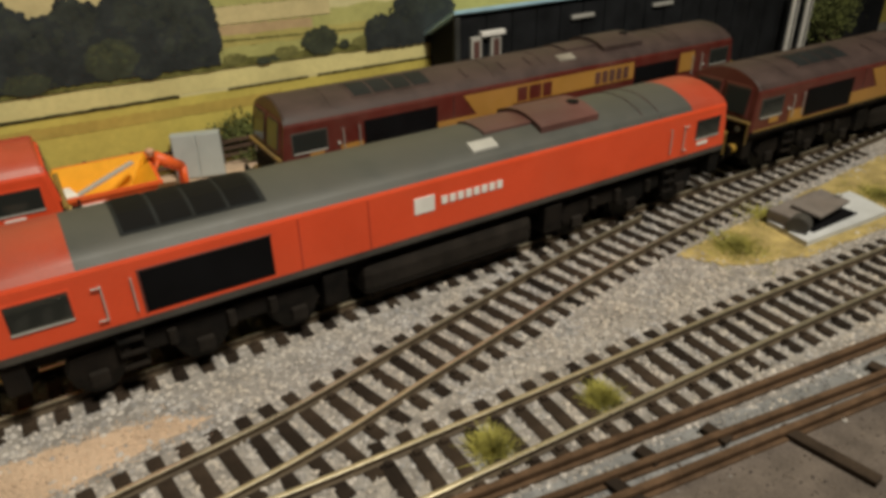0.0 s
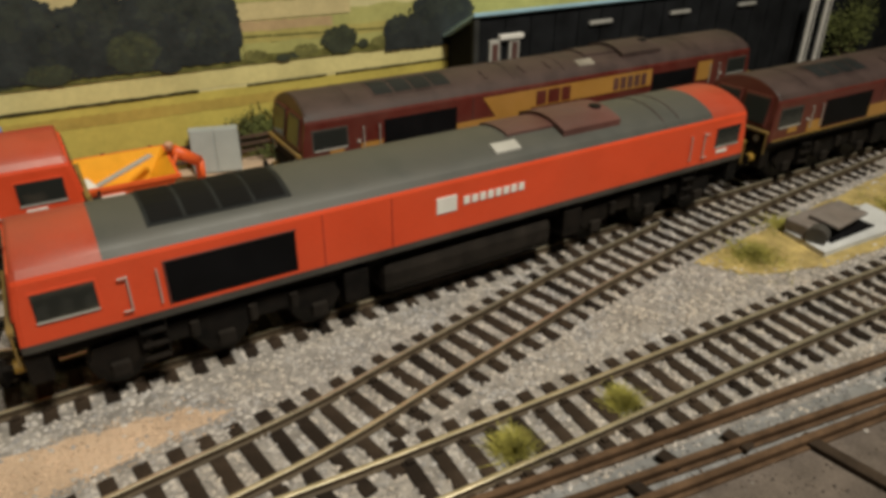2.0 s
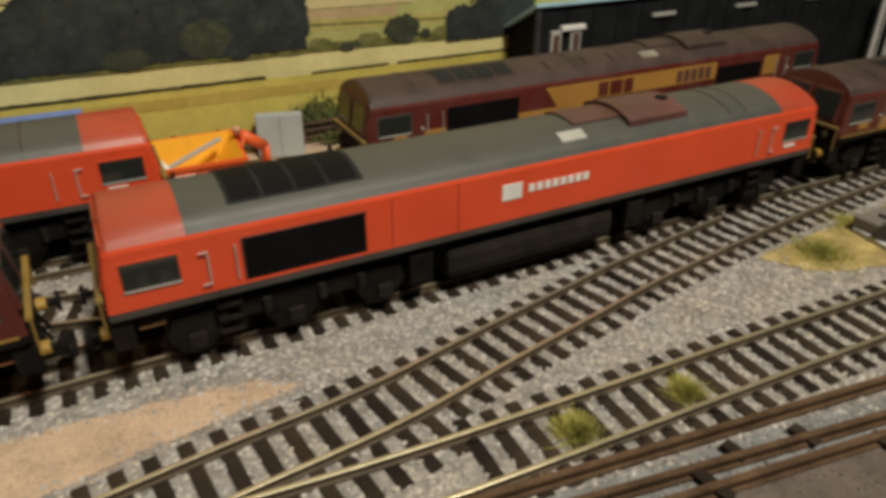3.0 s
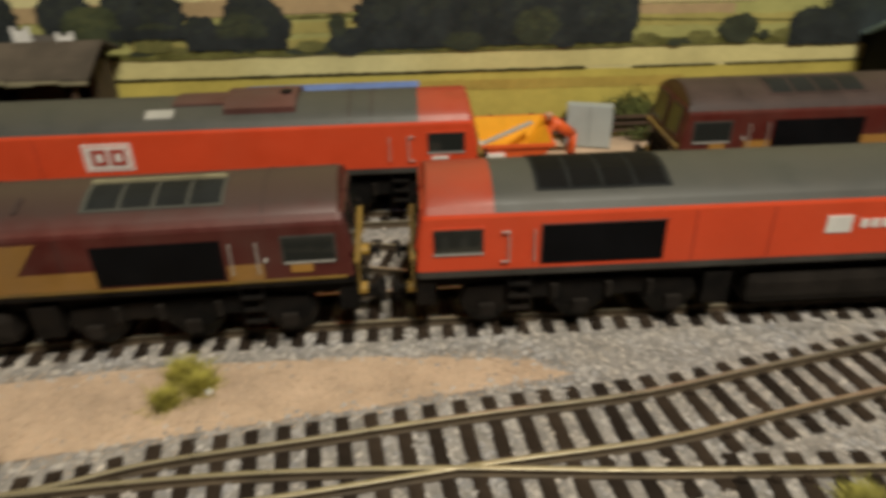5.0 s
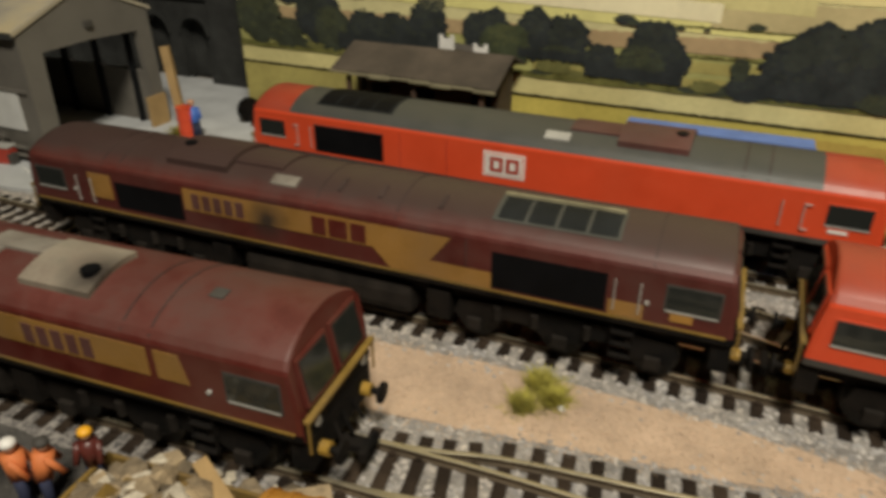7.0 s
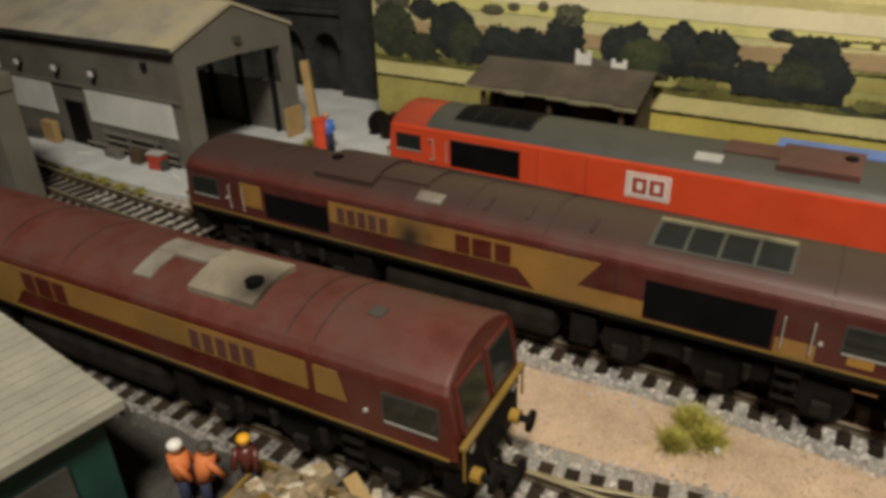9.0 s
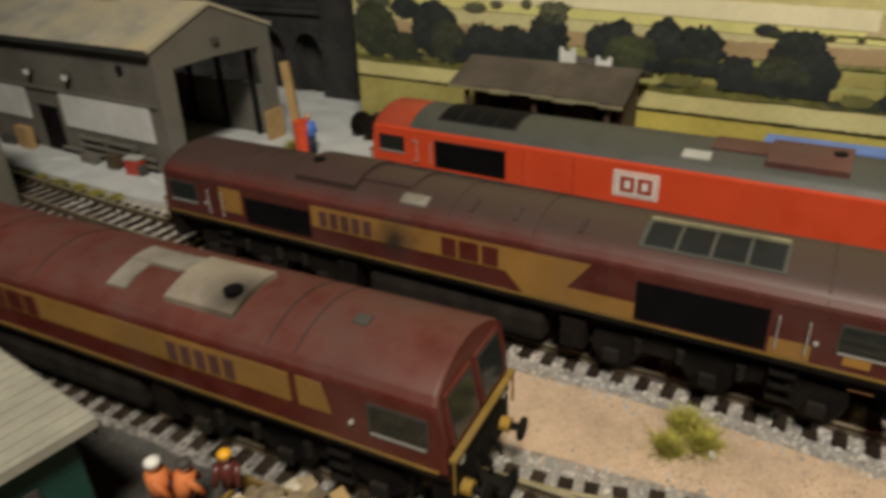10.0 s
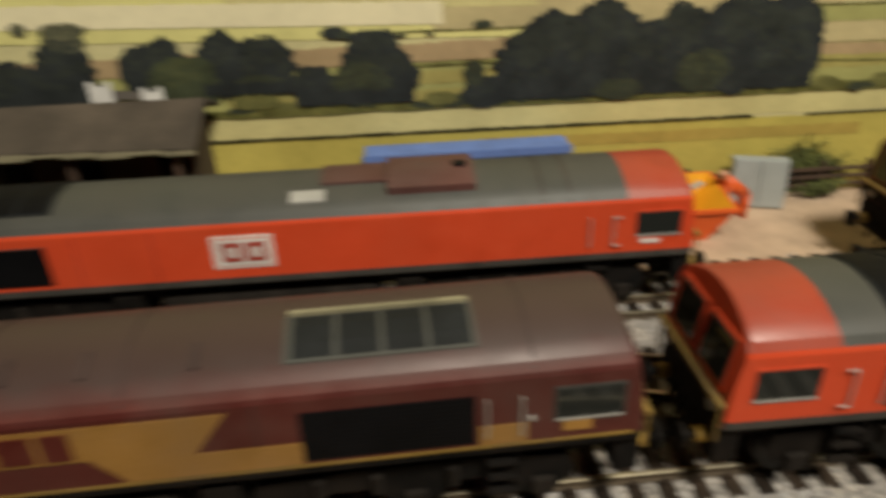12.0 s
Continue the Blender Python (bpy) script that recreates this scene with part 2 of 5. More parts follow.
TREE_TONES = {
    "dark": (tree_mat("printed_dark_tree", (0.033, 0.038, 0.038)), tree_mat("printed_dark_tree_lit", (0.041, 0.047, 0.040))),
    "mid": (tree_mat("printed_green_tree", (0.049, 0.056, 0.038)), tree_mat("printed_green_tree_lit", (0.064, 0.071, 0.041))),
    "lit": (tree_mat("printed_bright_tree", (0.058, 0.068, 0.038)), tree_mat("printed_bright_tree_lit", (0.080, 0.089, 0.043))),
    "pale": (tree_mat("printed_pale_bush", (0.160, 0.155, 0.055)), tree_mat("printed_pale_bush_lit", (0.230, 0.215, 0.075))),
    "far": (tree_mat("printed_far_copse", (0.110, 0.112, 0.072)), tree_mat("printed_far_copse_lit", (0.180, 0.172, 0.100))),
}


# ---- mesh helpers ----
def mesh_of(bm, *mats, smooth=False):
    me = bpy.data.meshes.new("mesh")
    bmesh.ops.recalc_face_normals(bm, faces=bm.faces)
    bm.to_mesh(me)
    bm.free()
    for m in mats:
        me.materials.append(m)
    if smooth:
        for p in me.polygons:
            p.use_smooth = True
    return me


def part(name, bm, material, parent, label="", smooth=False):
    mats = material if isinstance(material, (list, tuple)) else (material,)
    ob = new(name, mesh_of(bm, *mats, smooth=smooth))
    ob.parent = parent
    return tagged(ob, label)


def thing(name, label, category, group="", kind="", at=None):
    ob = new(name)
    ob.empty_display_size = 0.005
    if at:
        ob.matrix_basis = at
    return tagged(ob, label, category, group, kind)


def single(name, bm, material, label, category, group="", kind="", at=None, smooth=False):
    mats = material if isinstance(material, (list, tuple)) else (material,)
    ob = new(name, mesh_of(bm, *mats, smooth=smooth))
    if at:
        ob.matrix_basis = at
    return tagged(ob, label, category, group, kind)


def box(bm, x0, x1, y0, y1, z0, z1, bevel=0.0, m=None, mi=0):
    r = bmesh.ops.create_cube(bm, size=1.0, matrix=Matrix.LocRotScale(((x0 + x1) / 2, (y0 + y1) / 2, (z0 + z1) / 2), None, (abs(x1 - x0), abs(y1 - y0), abs(z1 - z0))))
    vs = r["verts"]
    if bevel:
        es = list({e for v in vs for e in v.link_edges})
        r = bmesh.ops.bevel(bm, geom=es, offset=bevel, segments=2, affect="EDGES", profile=0.6)
        vs = list({v for f in r["faces"] for v in f.verts})
        vs = list({w for v in vs for f in v.link_faces for w in f.verts})
    for f in {f for v in vs for f in v.link_faces}:
        f.material_index = mi
    if m is not None:
        bmesh.ops.transform(bm, matrix=m, verts=vs)
    return vs


def boxm(*a, **k):
    bm = bmesh.new()
    box(bm, *a, **k)
    return bm


def tube(bm, p, q, r, seg=8, r2=None):
    p, q = Vector(p), Vector(q)
    d = q - p
    m = Matrix.Translation((p + q) / 2) @ d.to_track_quat("Z", "Y").to_matrix().to_4x4()
    return bmesh.ops.create_cone(bm, cap_ends=True, segments=seg, radius1=r, radius2=r if r2 is None else r2, depth=d.length, matrix=m)["verts"]


def poly(bm, pts, mi=0):
    f = bm.faces.new([bm.verts.new(p) for p in pts])
    f.material_index = mi
    return f


def prism(pts, y0, y1):
    """A plate with the outline pts (x, z) between y0 and y1."""
    bm = bmesh.new()
    f = poly(bm, [(x, y0, z) for x, z in pts])
    r = bmesh.ops.extrude_face_region(bm, geom=[f])
    bmesh.ops.translate(bm, vec=(0, y1 - y0, 0), verts=[v for v in r["geom"] if isinstance(v, bmesh.types.BMVert)])
    return bm


def slab(pts, z0, z1, wobble=0.0, cut=0, seed=1):
    """A flat plate on the ground with the corners pts (x, y), its edge made uneven."""
    rng = random.Random(seed)
    out = []
    for i, a in enumerate(pts):
        b = pts[(i + 1) % len(pts)]
        for k in range(cut + 1):
            u = k / (cut + 1)
            p = (a[0] + (b[0] - a[0]) * u, a[1] + (b[1] - a[1]) * u)
            out.append((p[0] + rng.uniform(-wobble, wobble), p[1] + rng.uniform(-wobble, wobble)))
    bm = bmesh.new()
    f = poly(bm, [(x, y, z0) for x, y in out])
    r = bmesh.ops.extrude_face_region(bm, geom=[f])
    bmesh.ops.translate(bm, vec=(0, 0, z1 - z0), verts=[v for v in r["geom"] if isinstance(v, bmesh.types.BMVert)])
    return bm


def along(pts, step):
    """Points at even steps on a smooth line through pts (x, y), each with its heading."""
    P = [Vector((*p, 0)) for p in pts]
    P = [P[0] * 2 - P[1]] + P + [P[-1] * 2 - P[-2]]
    fine = []
    for i in range(1, len(P) - 2):
        a, b, c, d = P[i - 1:i + 3]
        for k in range(24):
            u = k / 24
            fine.append(0.5 * (2 * b + (c - a) * u + (2 * a - 5 * b + 4 * c - d) * u * u + (3 * b - a - 3 * c + d) * u ** 3))
    fine.append(P[-2])
    out, left = [], 0.0
    for a, b in zip(fine, fine[1:]):
        d = (b - a).length
        while left <= d and d > 0:
            p = a + (b - a) * (left / d)
            out.append((p.x, p.y, math.atan2(b.y - a.y, b.x - a.x)))
            left += step
        left -= d
    return out


# ---- tracks ----
G = 0.00825
T1 = [(-0.62, 0.0175), (-0.3, 0.0167), (0.0, 0.0167), (0.3, 0.0167), (0.7, 0.0167)]
T2 = [(-0.72, -0.052), (-0.46, -0.066), (-0.35, -0.0695), (-0.25, -0.0675), (-0.15, -0.0630), (-0.05, -0.0588), (0.05, -0.0583), (0.2, -0.0590), (0.32, -0.0600), (0.7, -0.056)]
T3 = [(-0.72, -0.195), (-0.40, -0.1600), (-0.25, -0.1475), (-0.125, -0.1365), (-0.085, -0.1280), (-0.049, -0.1230), (-0.007, -0.1172), (0.035, -0.1125), (0.0716, -0.1045), (0.110, -0.0965), (0.150, -0.0885), (0.2366, -0.0766), (0.3078, -0.0705), (0.42, -0.0625)]
T4 = [(-0.125, -0.1365), (-0.086, -0.1337), (-0.055, -0.1332), (-0.0145, -0.1348), (0.03, -0.1385), (0.085, -0.1412), (0.147, -0.1435), (0.214, -0.1468), (0.35, -0.1560), (0.60, -0.178)]

T5 = [(-0.085, -0.0140), (-0.066, -0.0188), (-0.0476, -0.0236), (-0.0268, -0.0288), (0.0, -0.0360)]

sleeper_bm = boxm(-0.0019, 0.0019, -0.0152, 0.0152, -0.0006, 0.0006, bevel=0.0003)
for yc in (-G, G):
    for s in (-1, 1):
        box(sleeper_bm, -0.0009, 0.0009, yc + s * 0.0017 - 0.0008, yc + s * 0.0017 + 0.0008, 0.0005, 0.0013)
sleeper_mesh = mesh_of(sleeper_bm, SLEEPER)
long_sleeper_mesh = mesh_of(boxm(-0.0019, 0.0019, -0.0205, 0.0205, -0.0006, 0.0006, bevel=0.0003), SLEEPER)


def rail(line, side, parent, x0=-9, x1=9):
    """One rail at the given distance to the side of the line: foot, web and head."""
    prof = [(-0.0009, 0.0005), (0.0009, 0.0005), (0.0008, 0.0009), (0.00035, 0.0011), (0.00035, 0.0022), (0.00062, 0.0024), (0.00062, 0.0030), (0.0004, 0.0031), (-0.0004, 0.0031), (-0.00062, 0.0030), (-0.00062, 0.0024), (-0.00035, 0.0022), (-0.00035, 0.0011), (-0.0008, 0.0009)]
    bm = bmesh.new()
    rings = []
    for x, y, a in along(line, 0.006):
        if x0 <= x <= x1:
            nx, ny = -math.sin(a), math.cos(a)
            rings.append([bm.verts.new((x + nx * (side + o), y + ny * (side + o), z)) for o, z in prof])
    for r, s in zip(rings, rings[1:]):
        for k in range(len(prof)):
            j = (k + 1) % len(prof)
            f = bm.faces.new((r[k], r[j], s[j], s[k]))
            f.material_index = 0 if k in (6, 7, 8) else 1
    for r in (rings[0], rings[-1]):
        bm.faces.new(r)
    return part("rail", bm, (STEEL, RAIL_SIDE), parent)


def track(label, line, pitch=0.0076, skip=None, long=None, rails=(-G, G), cuts=None):
    t = thing("railway_track", label, "railway track", "model railway tracks")
    for i, s in enumerate(rails):
        rail(line, s, t, *((cuts or {}).get(i, (-9, 9))))
    rng = random.Random(7)
    for x, y, a in along(line, pitch):
        if skip and skip(x):
            continue
        wide = long and long(x)
        ob = new("sleeper", long_sleeper_mesh if wide else sleeper_mesh)
        ob.parent = t
        ob.matrix_basis = Matrix.Translation((x, y, 0.0002)) @ Matrix.Rotation(a + rng.uniform(-0.02, 0.02), 4, "Z")
        if wide:
            ob.location.y -= 0.004
    return t


# ---- ground ----
single("baseboard", boxm(-0.95, 0.85, -0.42, 0.30, -0.018, 0.0), BALLAST, "plywood layout board covered in grey ballast", "layout board", kind="structure")


def stones(name, label, n, region, size, material, seed):
    rng = np.random.default_rng(seed)
    P = region(rng, n)
    n = len(P)
    base = np.array([(1, 0, 0), (-1, 0, 0), (0, 1, 0), (0, -1, 0), (0, 0, 1), (0, 0, -1)], float)
    tri = np.array([(0, 2, 4), (2, 1, 4), (1, 3, 4), (3, 0, 4), (2, 0, 5), (1, 2, 5), (3, 1, 5), (0, 3, 5)])
    s = rng.uniform(0.6, 1.25, (n, 1, 1)) * size * rng.uniform(0.7, 1.2, (n, 1, 3))
    a = rng.uniform(0, 6.283, n)
    c, d = np.cos(a), np.sin(a)
    v = base[None] * s + rng.uniform(-0.25, 0.25, (n, 6, 3)) * size
    x = v[..., 0] * c[:, None] - v[..., 1] * d[:, None]
    y = v[..., 0] * d[:, None] + v[..., 1] * c[:, None]
    V = np.stack([x + P[:, :1], y + P[:, 1:2], v[..., 2] * 0.75 + P[:, 2:3]], -1).reshape(-1, 3)
    F = (tri[None] + 6 * np.arange(n)[:, None, None]).reshape(-1, 3)
    me = bpy.data.meshes.new(name)
    me.from_pydata(V.tolist(), [], F.tolist())
    me.materials.append(material)
    return tagged(new(name, me), label, "gravel", kind="stuff")


def inside(P, pts):
    x, y = P[:, 0], P[:, 1]
    r = np.zeros(len(P), bool)
    for (ax, ay), (bx, by) in zip(pts, pts[1:] + pts[:1]):
        r ^= ((ay > y) != (by > y)) & (x < (bx - ax) * (y - ay) / (by - ay + 1e-12) + ax)
    return r


SAND_STRIP = [(0.020, -0.0925), (0.010, -0.0860), (-0.005, -0.0835), (-0.05, -0.0805), (-0.10, -0.0815), (-0.16, -0.0860), (-0.23, -0.0915), (-0.24, -0.125), (-0.17, -0.1185), (-0.125, -0.1150), (-0.08, -0.1075), (-0.03, -0.1010)]
YARD = [(-0.62, -0.42), (-0.05, -0.42), (-0.06, -0.1600), (-0.10, -0.1545), (-0.15, -0.1575), (-0.20, -0.1620), (-0.33, -0.1745), (-0.62, -0.205)]
FORECOURT = [(0.05, -0.42), (0.60, -0.42), (0.60, -0.215), (0.30, -0.196), (0.16, -0.1785), (0.05, -0.1655)]
GRASS_PATCH = [(0.185, -0.101), (0.215, -0.0975), (0.26, -0.094), (0.34, -0.088), (0.40, -0.098), (0.38, -0.135), (0.28, -0.131), (0.225, -0.128), (0.195, -0.116)]
ASH_BED = [(0.045, -0.1535), (0.20, -0.1745), (0.36, -0.1950), (0.36, -0.2080), (0.16, -0.1800), (0.045, -0.1670)]
REAR_SAND = [(-0.02, 0.030), (0.30, 0.030), (0.30, 0.088), (-0.02, 0.088)]
PAD = [(-0.90, -0.0500), (-0.37, -0.0500), (-0.262, -0.0300), (-0.262, 0.150), (-0.90, 0.150)]


def ballast_region(rng, n):
    P = np.column_stack([rng.uniform(-0.40, 0.40, n), rng.uniform(-0.20, 0.06, n), rng.uniform(-0.0003, 0.0004, n)])
    keep = np.ones(len(P), bool)
    for line, skip_at, wide_at in ((T1, None, None), (T2, None, None), (T3, lambda x: x > 0.34, lambda x: -0.09 < x < 0.045), (T4, lambda x: x < 0.045, None), (T5, None, None)):
        for x, y, a in along(line, 0.0076):
            if abs(x) > 0.42 or (skip_at and skip_at(x)):
                continue
            wide = wide_at and wide_at(x)
            dx, dy = P[:, 0] - x, P[:, 1] - (y - 0.004 if wide else y)
            keep &= ~((abs(dx * math.cos(a) + dy * math.sin(a)) < 0.00165) & (abs(dy * math.cos(a) - dx * math.sin(a)) < (0.0201 if wide else 0.0148)))
    for r in (SAND_STRIP, YARD, FORECOURT, ASH_BED, GRASS_PATCH, REAR_SAND, PAD):
        soft_p = P[:, :2] + rng.normal(0, 0.0022, (len(P), 2)) * 1.5
        keep &= ~inside(soft_p, r)
    return P[keep]


def by_depot(P, rng):
    """Where the ballast is dark with oil: the near road from the green hut to the locomotive's cab."""
    return (P[:, 0] + rng.normal(0, 0.012, len(P)) < -0.155) & (P[:, 1] + rng.normal(0, 0.002, len(P)) < -0.135)


def clean_region(rng, n):
    P = ballast_region(rng, n)
    return P[~by_depot(P, rng)]


def dirty_region(rng, n):
    P = ballast_region(rng, n)
    return P[by_depot(P, rng)]


def region_of(pts, z):
    xs, ys = [p[0] for p in pts], [p[1] for p in pts]

    def f(rng, n):
        P = np.column_stack([rng.uniform(min(xs), max(xs), n), rng.uniform(min(ys), max(ys), n), rng.uniform(z - 0.0003, z + 0.0002, n)])
        return P[inside(P[:, :2] + rng.normal(0, 0.0030, (n, 2)), pts)]
    return f


stones("ballast", "loose grey and beige ballast chippings round the tracks", 125000, clean_region, 0.00088, STONES, 3)
stones("oily_ballast", "dark oily ballast chippings along the depot road", 125000, dirty_region, 0.00088, DIRTY_STONES, 13)
single("sand_strip", slab(SAND_STRIP, -0.0006, 0.0003, 0.0007, 6, 2), SAND, "peach coloured sandy strip between two tracks", "ground", kind="structure")
stones("sand_grit", "coarse peach sand grains", 26000, region_of(SAND_STRIP, 0.0004), 0.00036, SAND_GRAIN, 5)
stones("earth_grit", "small brown-grey stones on the packed earth", 16000, region_of([(0.05, -0.30), (0.36, -0.30), (0.36, -0.203), (0.30, -0.196), (0.16, -0.1785), (0.05, -0.1655)], 0.0006), 0.00040, EARTH_GRIT, 8)
stones("yard_grit", "small dark stones on the yard ground", 16000, region_of([(-0.30, -0.26), (-0.05, -0.26), (-0.06, -0.1600), (-0.10, -0.1545), (-0.15, -0.1575), (-0.20, -0.1620), (-0.30, -0.1710)], 0.0004), 0.00045, YARD_GRIT, 9)
single("yard_ground", slab(YARD, -0.0008, 0.0004, 0.0012, 8, 3), DIRT, "dark grey dirt yard ground", "ground", kind="structure")
single("forecourt_ground", slab(FORECOURT, -0.0010, 0.0006, 0.0008, 10, 4), EARTH, "brown-grey packed earth beside rusty rails", "ground", kind="structure")
single("ash_bed", slab(ASH_BED, -0.0008, 0.0003, 0.0006, 8, 14), ASH, "blue-grey ash and fine ballast between rusty rails", "ground", kind="structure")
stones("ash_grit", "fine blue-grey chippings between the rusty rails", 9000, region_of(ASH_BED, 0.0004), 0.00055, ASH_GRIT, 15)
single("grass_ground", slab(GRASS_PATCH, -0.0007, 0.0004, 0.0009, 5, 5), mat("dry_grass_ground", (0.42, 0.32, 0.12), 0.95, var=0.4, big=120, bump=0.8), "dry yellowish grass patch by the track", "ground", kind="structure")
single("rear_sand", slab(REAR_SAND, -0.0009, 0.0005, 0.001, 6, 6), SAND, "sandy ground in front of the back fence", "ground", kind="structure")
single("concrete_pad", slab(PAD, -0.0011, 0.0022, 0.0, 0, 7), CONCRETE, "pale grey concrete yard in front of the engine shed", "pavement", kind="structure")

# ---- backdrop: a flat printed board ----
BY = 0.0885
board = thing("backdrop", "printed countryside backdrop board with fields and trees", "backdrop", kind="structure")
part("board", boxm(-0.33, 0.85, BY, BY + 0.004, 0.0, 0.42), PRINT_SKY, board)


def printed(name, pts, layer, material):
    bm = bmesh.new()
    depth = 0.00012 * layer + 0.0000015 * len(board.children)
    poly(bm, [(x, BY - depth, z) for x, z in pts])
    bmesh.ops.triangulate(bm, faces=bm.faces)
    return part(name, bm, material, board)


def band(name, z0, z1, layer, material, rough=0.0006, x0=-0.33, x1=0.85, tilt=0.0, seed=1):
    rng = random.Random(seed)
    n = 160
    top = [(x0 + (x1 - x0) * i / n, z1 + tilt * (x0 + (x1 - x0) * i / n) + rng.uniform(-rough, rough)) for i in range(n + 1)]
    bot = [(x0 + (x1 - x0) * i / n, z0 + tilt * (x0 + (x1 - x0) * i / n) + rng.uniform(-rough, rough) * 0.5) for i in range(n, -1, -1)]
    return printed(name, top + bot, layer, material)


def tree_print(x0, x1, z0, z1, layer, tone, seed):
    """A crown of overlapping round lobes with small leafy clumps along its edge and a few lit clumps towards the top."""
    rng = random.Random(seed)
    cx, cz, rx, rz = (x0 + x1) / 2, (z0 + z1) / 2, (x1 - x0) / 2, (z1 - z0) / 2
    small = min(rx, rz)
    bm = bmesh.new()
    count = [0]

    def clump(bx, bz, r, wide, wob, mi, sides):
        count[0] += 1
        y = BY - 0.00012 * layer - 0.00000012 * count[0]
        turn = rng.uniform(0, 6.2832)
        poly(bm, [(bx + r * wide * rng.uniform(1 - wob, 1 + wob) * math.cos(turn + 6.2832 * k_ / sides), y, bz + r * rng.uniform(1 - wob, 1 + wob) * math.sin(turn + 6.2832 * k_ / sides)) for k_ in range(sides)], mi)
    clump(cx, cz - rz * 0.12, small * 0.74, rx / small, 0.05, 0, 22)
    for i in range(13):
        a = 6.2832 * (i + rng.uniform(-0.3, 0.3)) / 13
        d = rng.uniform(0.52, 0.68)
        r = small * rng.uniform(0.26, 0.38)
        low = 0.86 if math.sin(a) < 0 else 1.0
        clump(cx + rx * d * math.cos(a), cz + rz * d * low * math.sin(a), r, rng.uniform(1.0, 1.3), 0.07, 0, 16)
    for i in range(max(26, int(2600 * (rx + rz)))):
        a = rng.uniform(0, 6.2832)
        d = rng.uniform(0.72, 0.93)
        clump(cx + rx * d * math.cos(a), cz + rz * d * math.sin(a), small * rng.uniform(0.045, 0.11), 1.2, 0.22, 0, 9)
    for i in range(max(10, int(1500 * (rx + rz)))):
        a, d = rng.gauss(1.9, 0.9), math.sqrt(rng.random()) * 0.8
        clump(cx + rx * d * math.cos(a), cz + rz * d * math.sin(a), small * rng.uniform(0.05, 0.13), 1.3, 0.25, 1, 9)
    bmesh.ops.triangulate(bm, faces=bm.faces)
    return part("printed_tree", bm, TREE_TONES[tone], board)


# fields, from the foot of the board upwards
band("printed_field", 0.0, 0.0354, 1, PRINT_YELLOW, 0.0002, tilt=-0.006)
band("printed_field", 0.0, 0.0352, 2, PRINT_OLIVE, 0.0002, x1=-0.16, tilt=-0.006, seed=18)
band("printed_field", 0.0268, 0.0318, 2, PRINT_OCHRE, 0.0004, x0=-0.05, x1=0.11, tilt=-0.012, seed=19)
band("printed_field", 0.0366, 0.0458, 1, PRINT_STRIPE, 0.0003, tilt=-0.006, seed=2)
band("printed_field", 0.0470, 0.0668, 1, PRINT_GREEN, 0.0008, seed=3)
band("printed_field", 0.0490, 0.0535, 2, PRINT_OLIVE, 0.0008, x0=-0.15, x1=-0.055, seed=23)
band("printed_field", 0.0560, 0.0610, 2, PRINT_OLIVE, 0.0006, x0=-0.09, x1=-0.03, seed=24)
band("printed_field", 0.0650, 0.0722, 3, PRINT_BROWN, 0.0005, x1=-0.02, tilt=0.005, seed=4)
band("printed_field", 0.0716, 0.0785, 2, PRINT_LIGHT_GREEN, 0.0004, x1=-0.01, tilt=-0.028, seed=25)
band("printed_field", 0.0764, 0.0846, 4, PRINT_PALE, 0.0003, x0=-0.250, x1=-0.066, tilt=-0.030, seed=5)
band("printed_field", 0.0757, 0.0880, 3, PRINT_TAN, 0.0005, x0=-0.070, x1=0.09, tilt=-0.004, seed=26)
band("printed_field", 0.0826, 0.0890, 3, PRINT_STRIPE, 0.0004, x0=-0.30, x1=-0.03, tilt=-0.028, seed=27)
band("printed_field", 0.0870, 0.0990, 3, PRINT_LIGHT_GREEN, 0.0004, x0=-0.33, x1=-0.145, tilt=-0.014, seed=28)
band("printed_field", 0.0888, 0.0990, 2, PRINT_GREEN_GOLD, 0.0004, x0=-0.145, x1=0.85, tilt=-0.014, seed=29)
band("printed_field", 0.0990, 0.1060, 1, PRINT_PALE, 0.0005, seed=6, tilt=0.01)
band("printed_field", 0.1060, 0.1180, 1, PRINT_GREEN, 0.0005, seed=16, tilt=0.02)
# fields beyond the large wood
band("printed_field", 0.0733, 0.0800, 3, PRINT_GREEN, 0.0004, x0=0.07, seed=14, tilt=-0.01)
band("printed_field", 0.0655, 0.0732, 3, PRINT_TAN, 0.0004, x0=0.07, x1=0.14, seed=30, tilt=-0.01)
band("printed_field", 0.0612, 0.0660, 4, PRINT_BROWN, 0.0004, x0=0.07, x1=0.13, seed=31, tilt=-0.02)
band("printed_field", 0.0560, 0.0614, 4, PRINT_OLIVE, 0.0004, x0=0.07, x1=0.85, seed=32, tilt=-0.02)
band("printed_field", 0.0500, 0.0560, 4, PRINT_GREEN, 0.0006, x0=0.085, x1=0.85, seed=33, tilt=-0.02)
# hedges
band("printed_hedge", 0.0453, 0.0490, 5, PRINT_HEDGE, 0.0009, tilt=-0.006, seed=7)
band("printed_hedge", 0.0352, 0.0366, 3, PRINT_DARK, 0.0003, x0=-0.33, x1=0.0618, tilt=-0.006, seed=8)
band("printed_hedge", 0.0350, 0.0360, 3, PRINT_DARK, 0.0003, x0=0.0844, x1=0.125, tilt=-0.004, seed=9)
band("printed_hedge", 0.0346, 0.0356, 3, PRINT_DARK, 0.0003, x0=0.130, x1=0.20, tilt=-0.001, seed=13)
band("printed_hedge", 0.0632, 0.0642, 5, PRINT_HEDGE, 0.0006, x0=-0.10, x1=-0.04, tilt=0.004, seed=10)
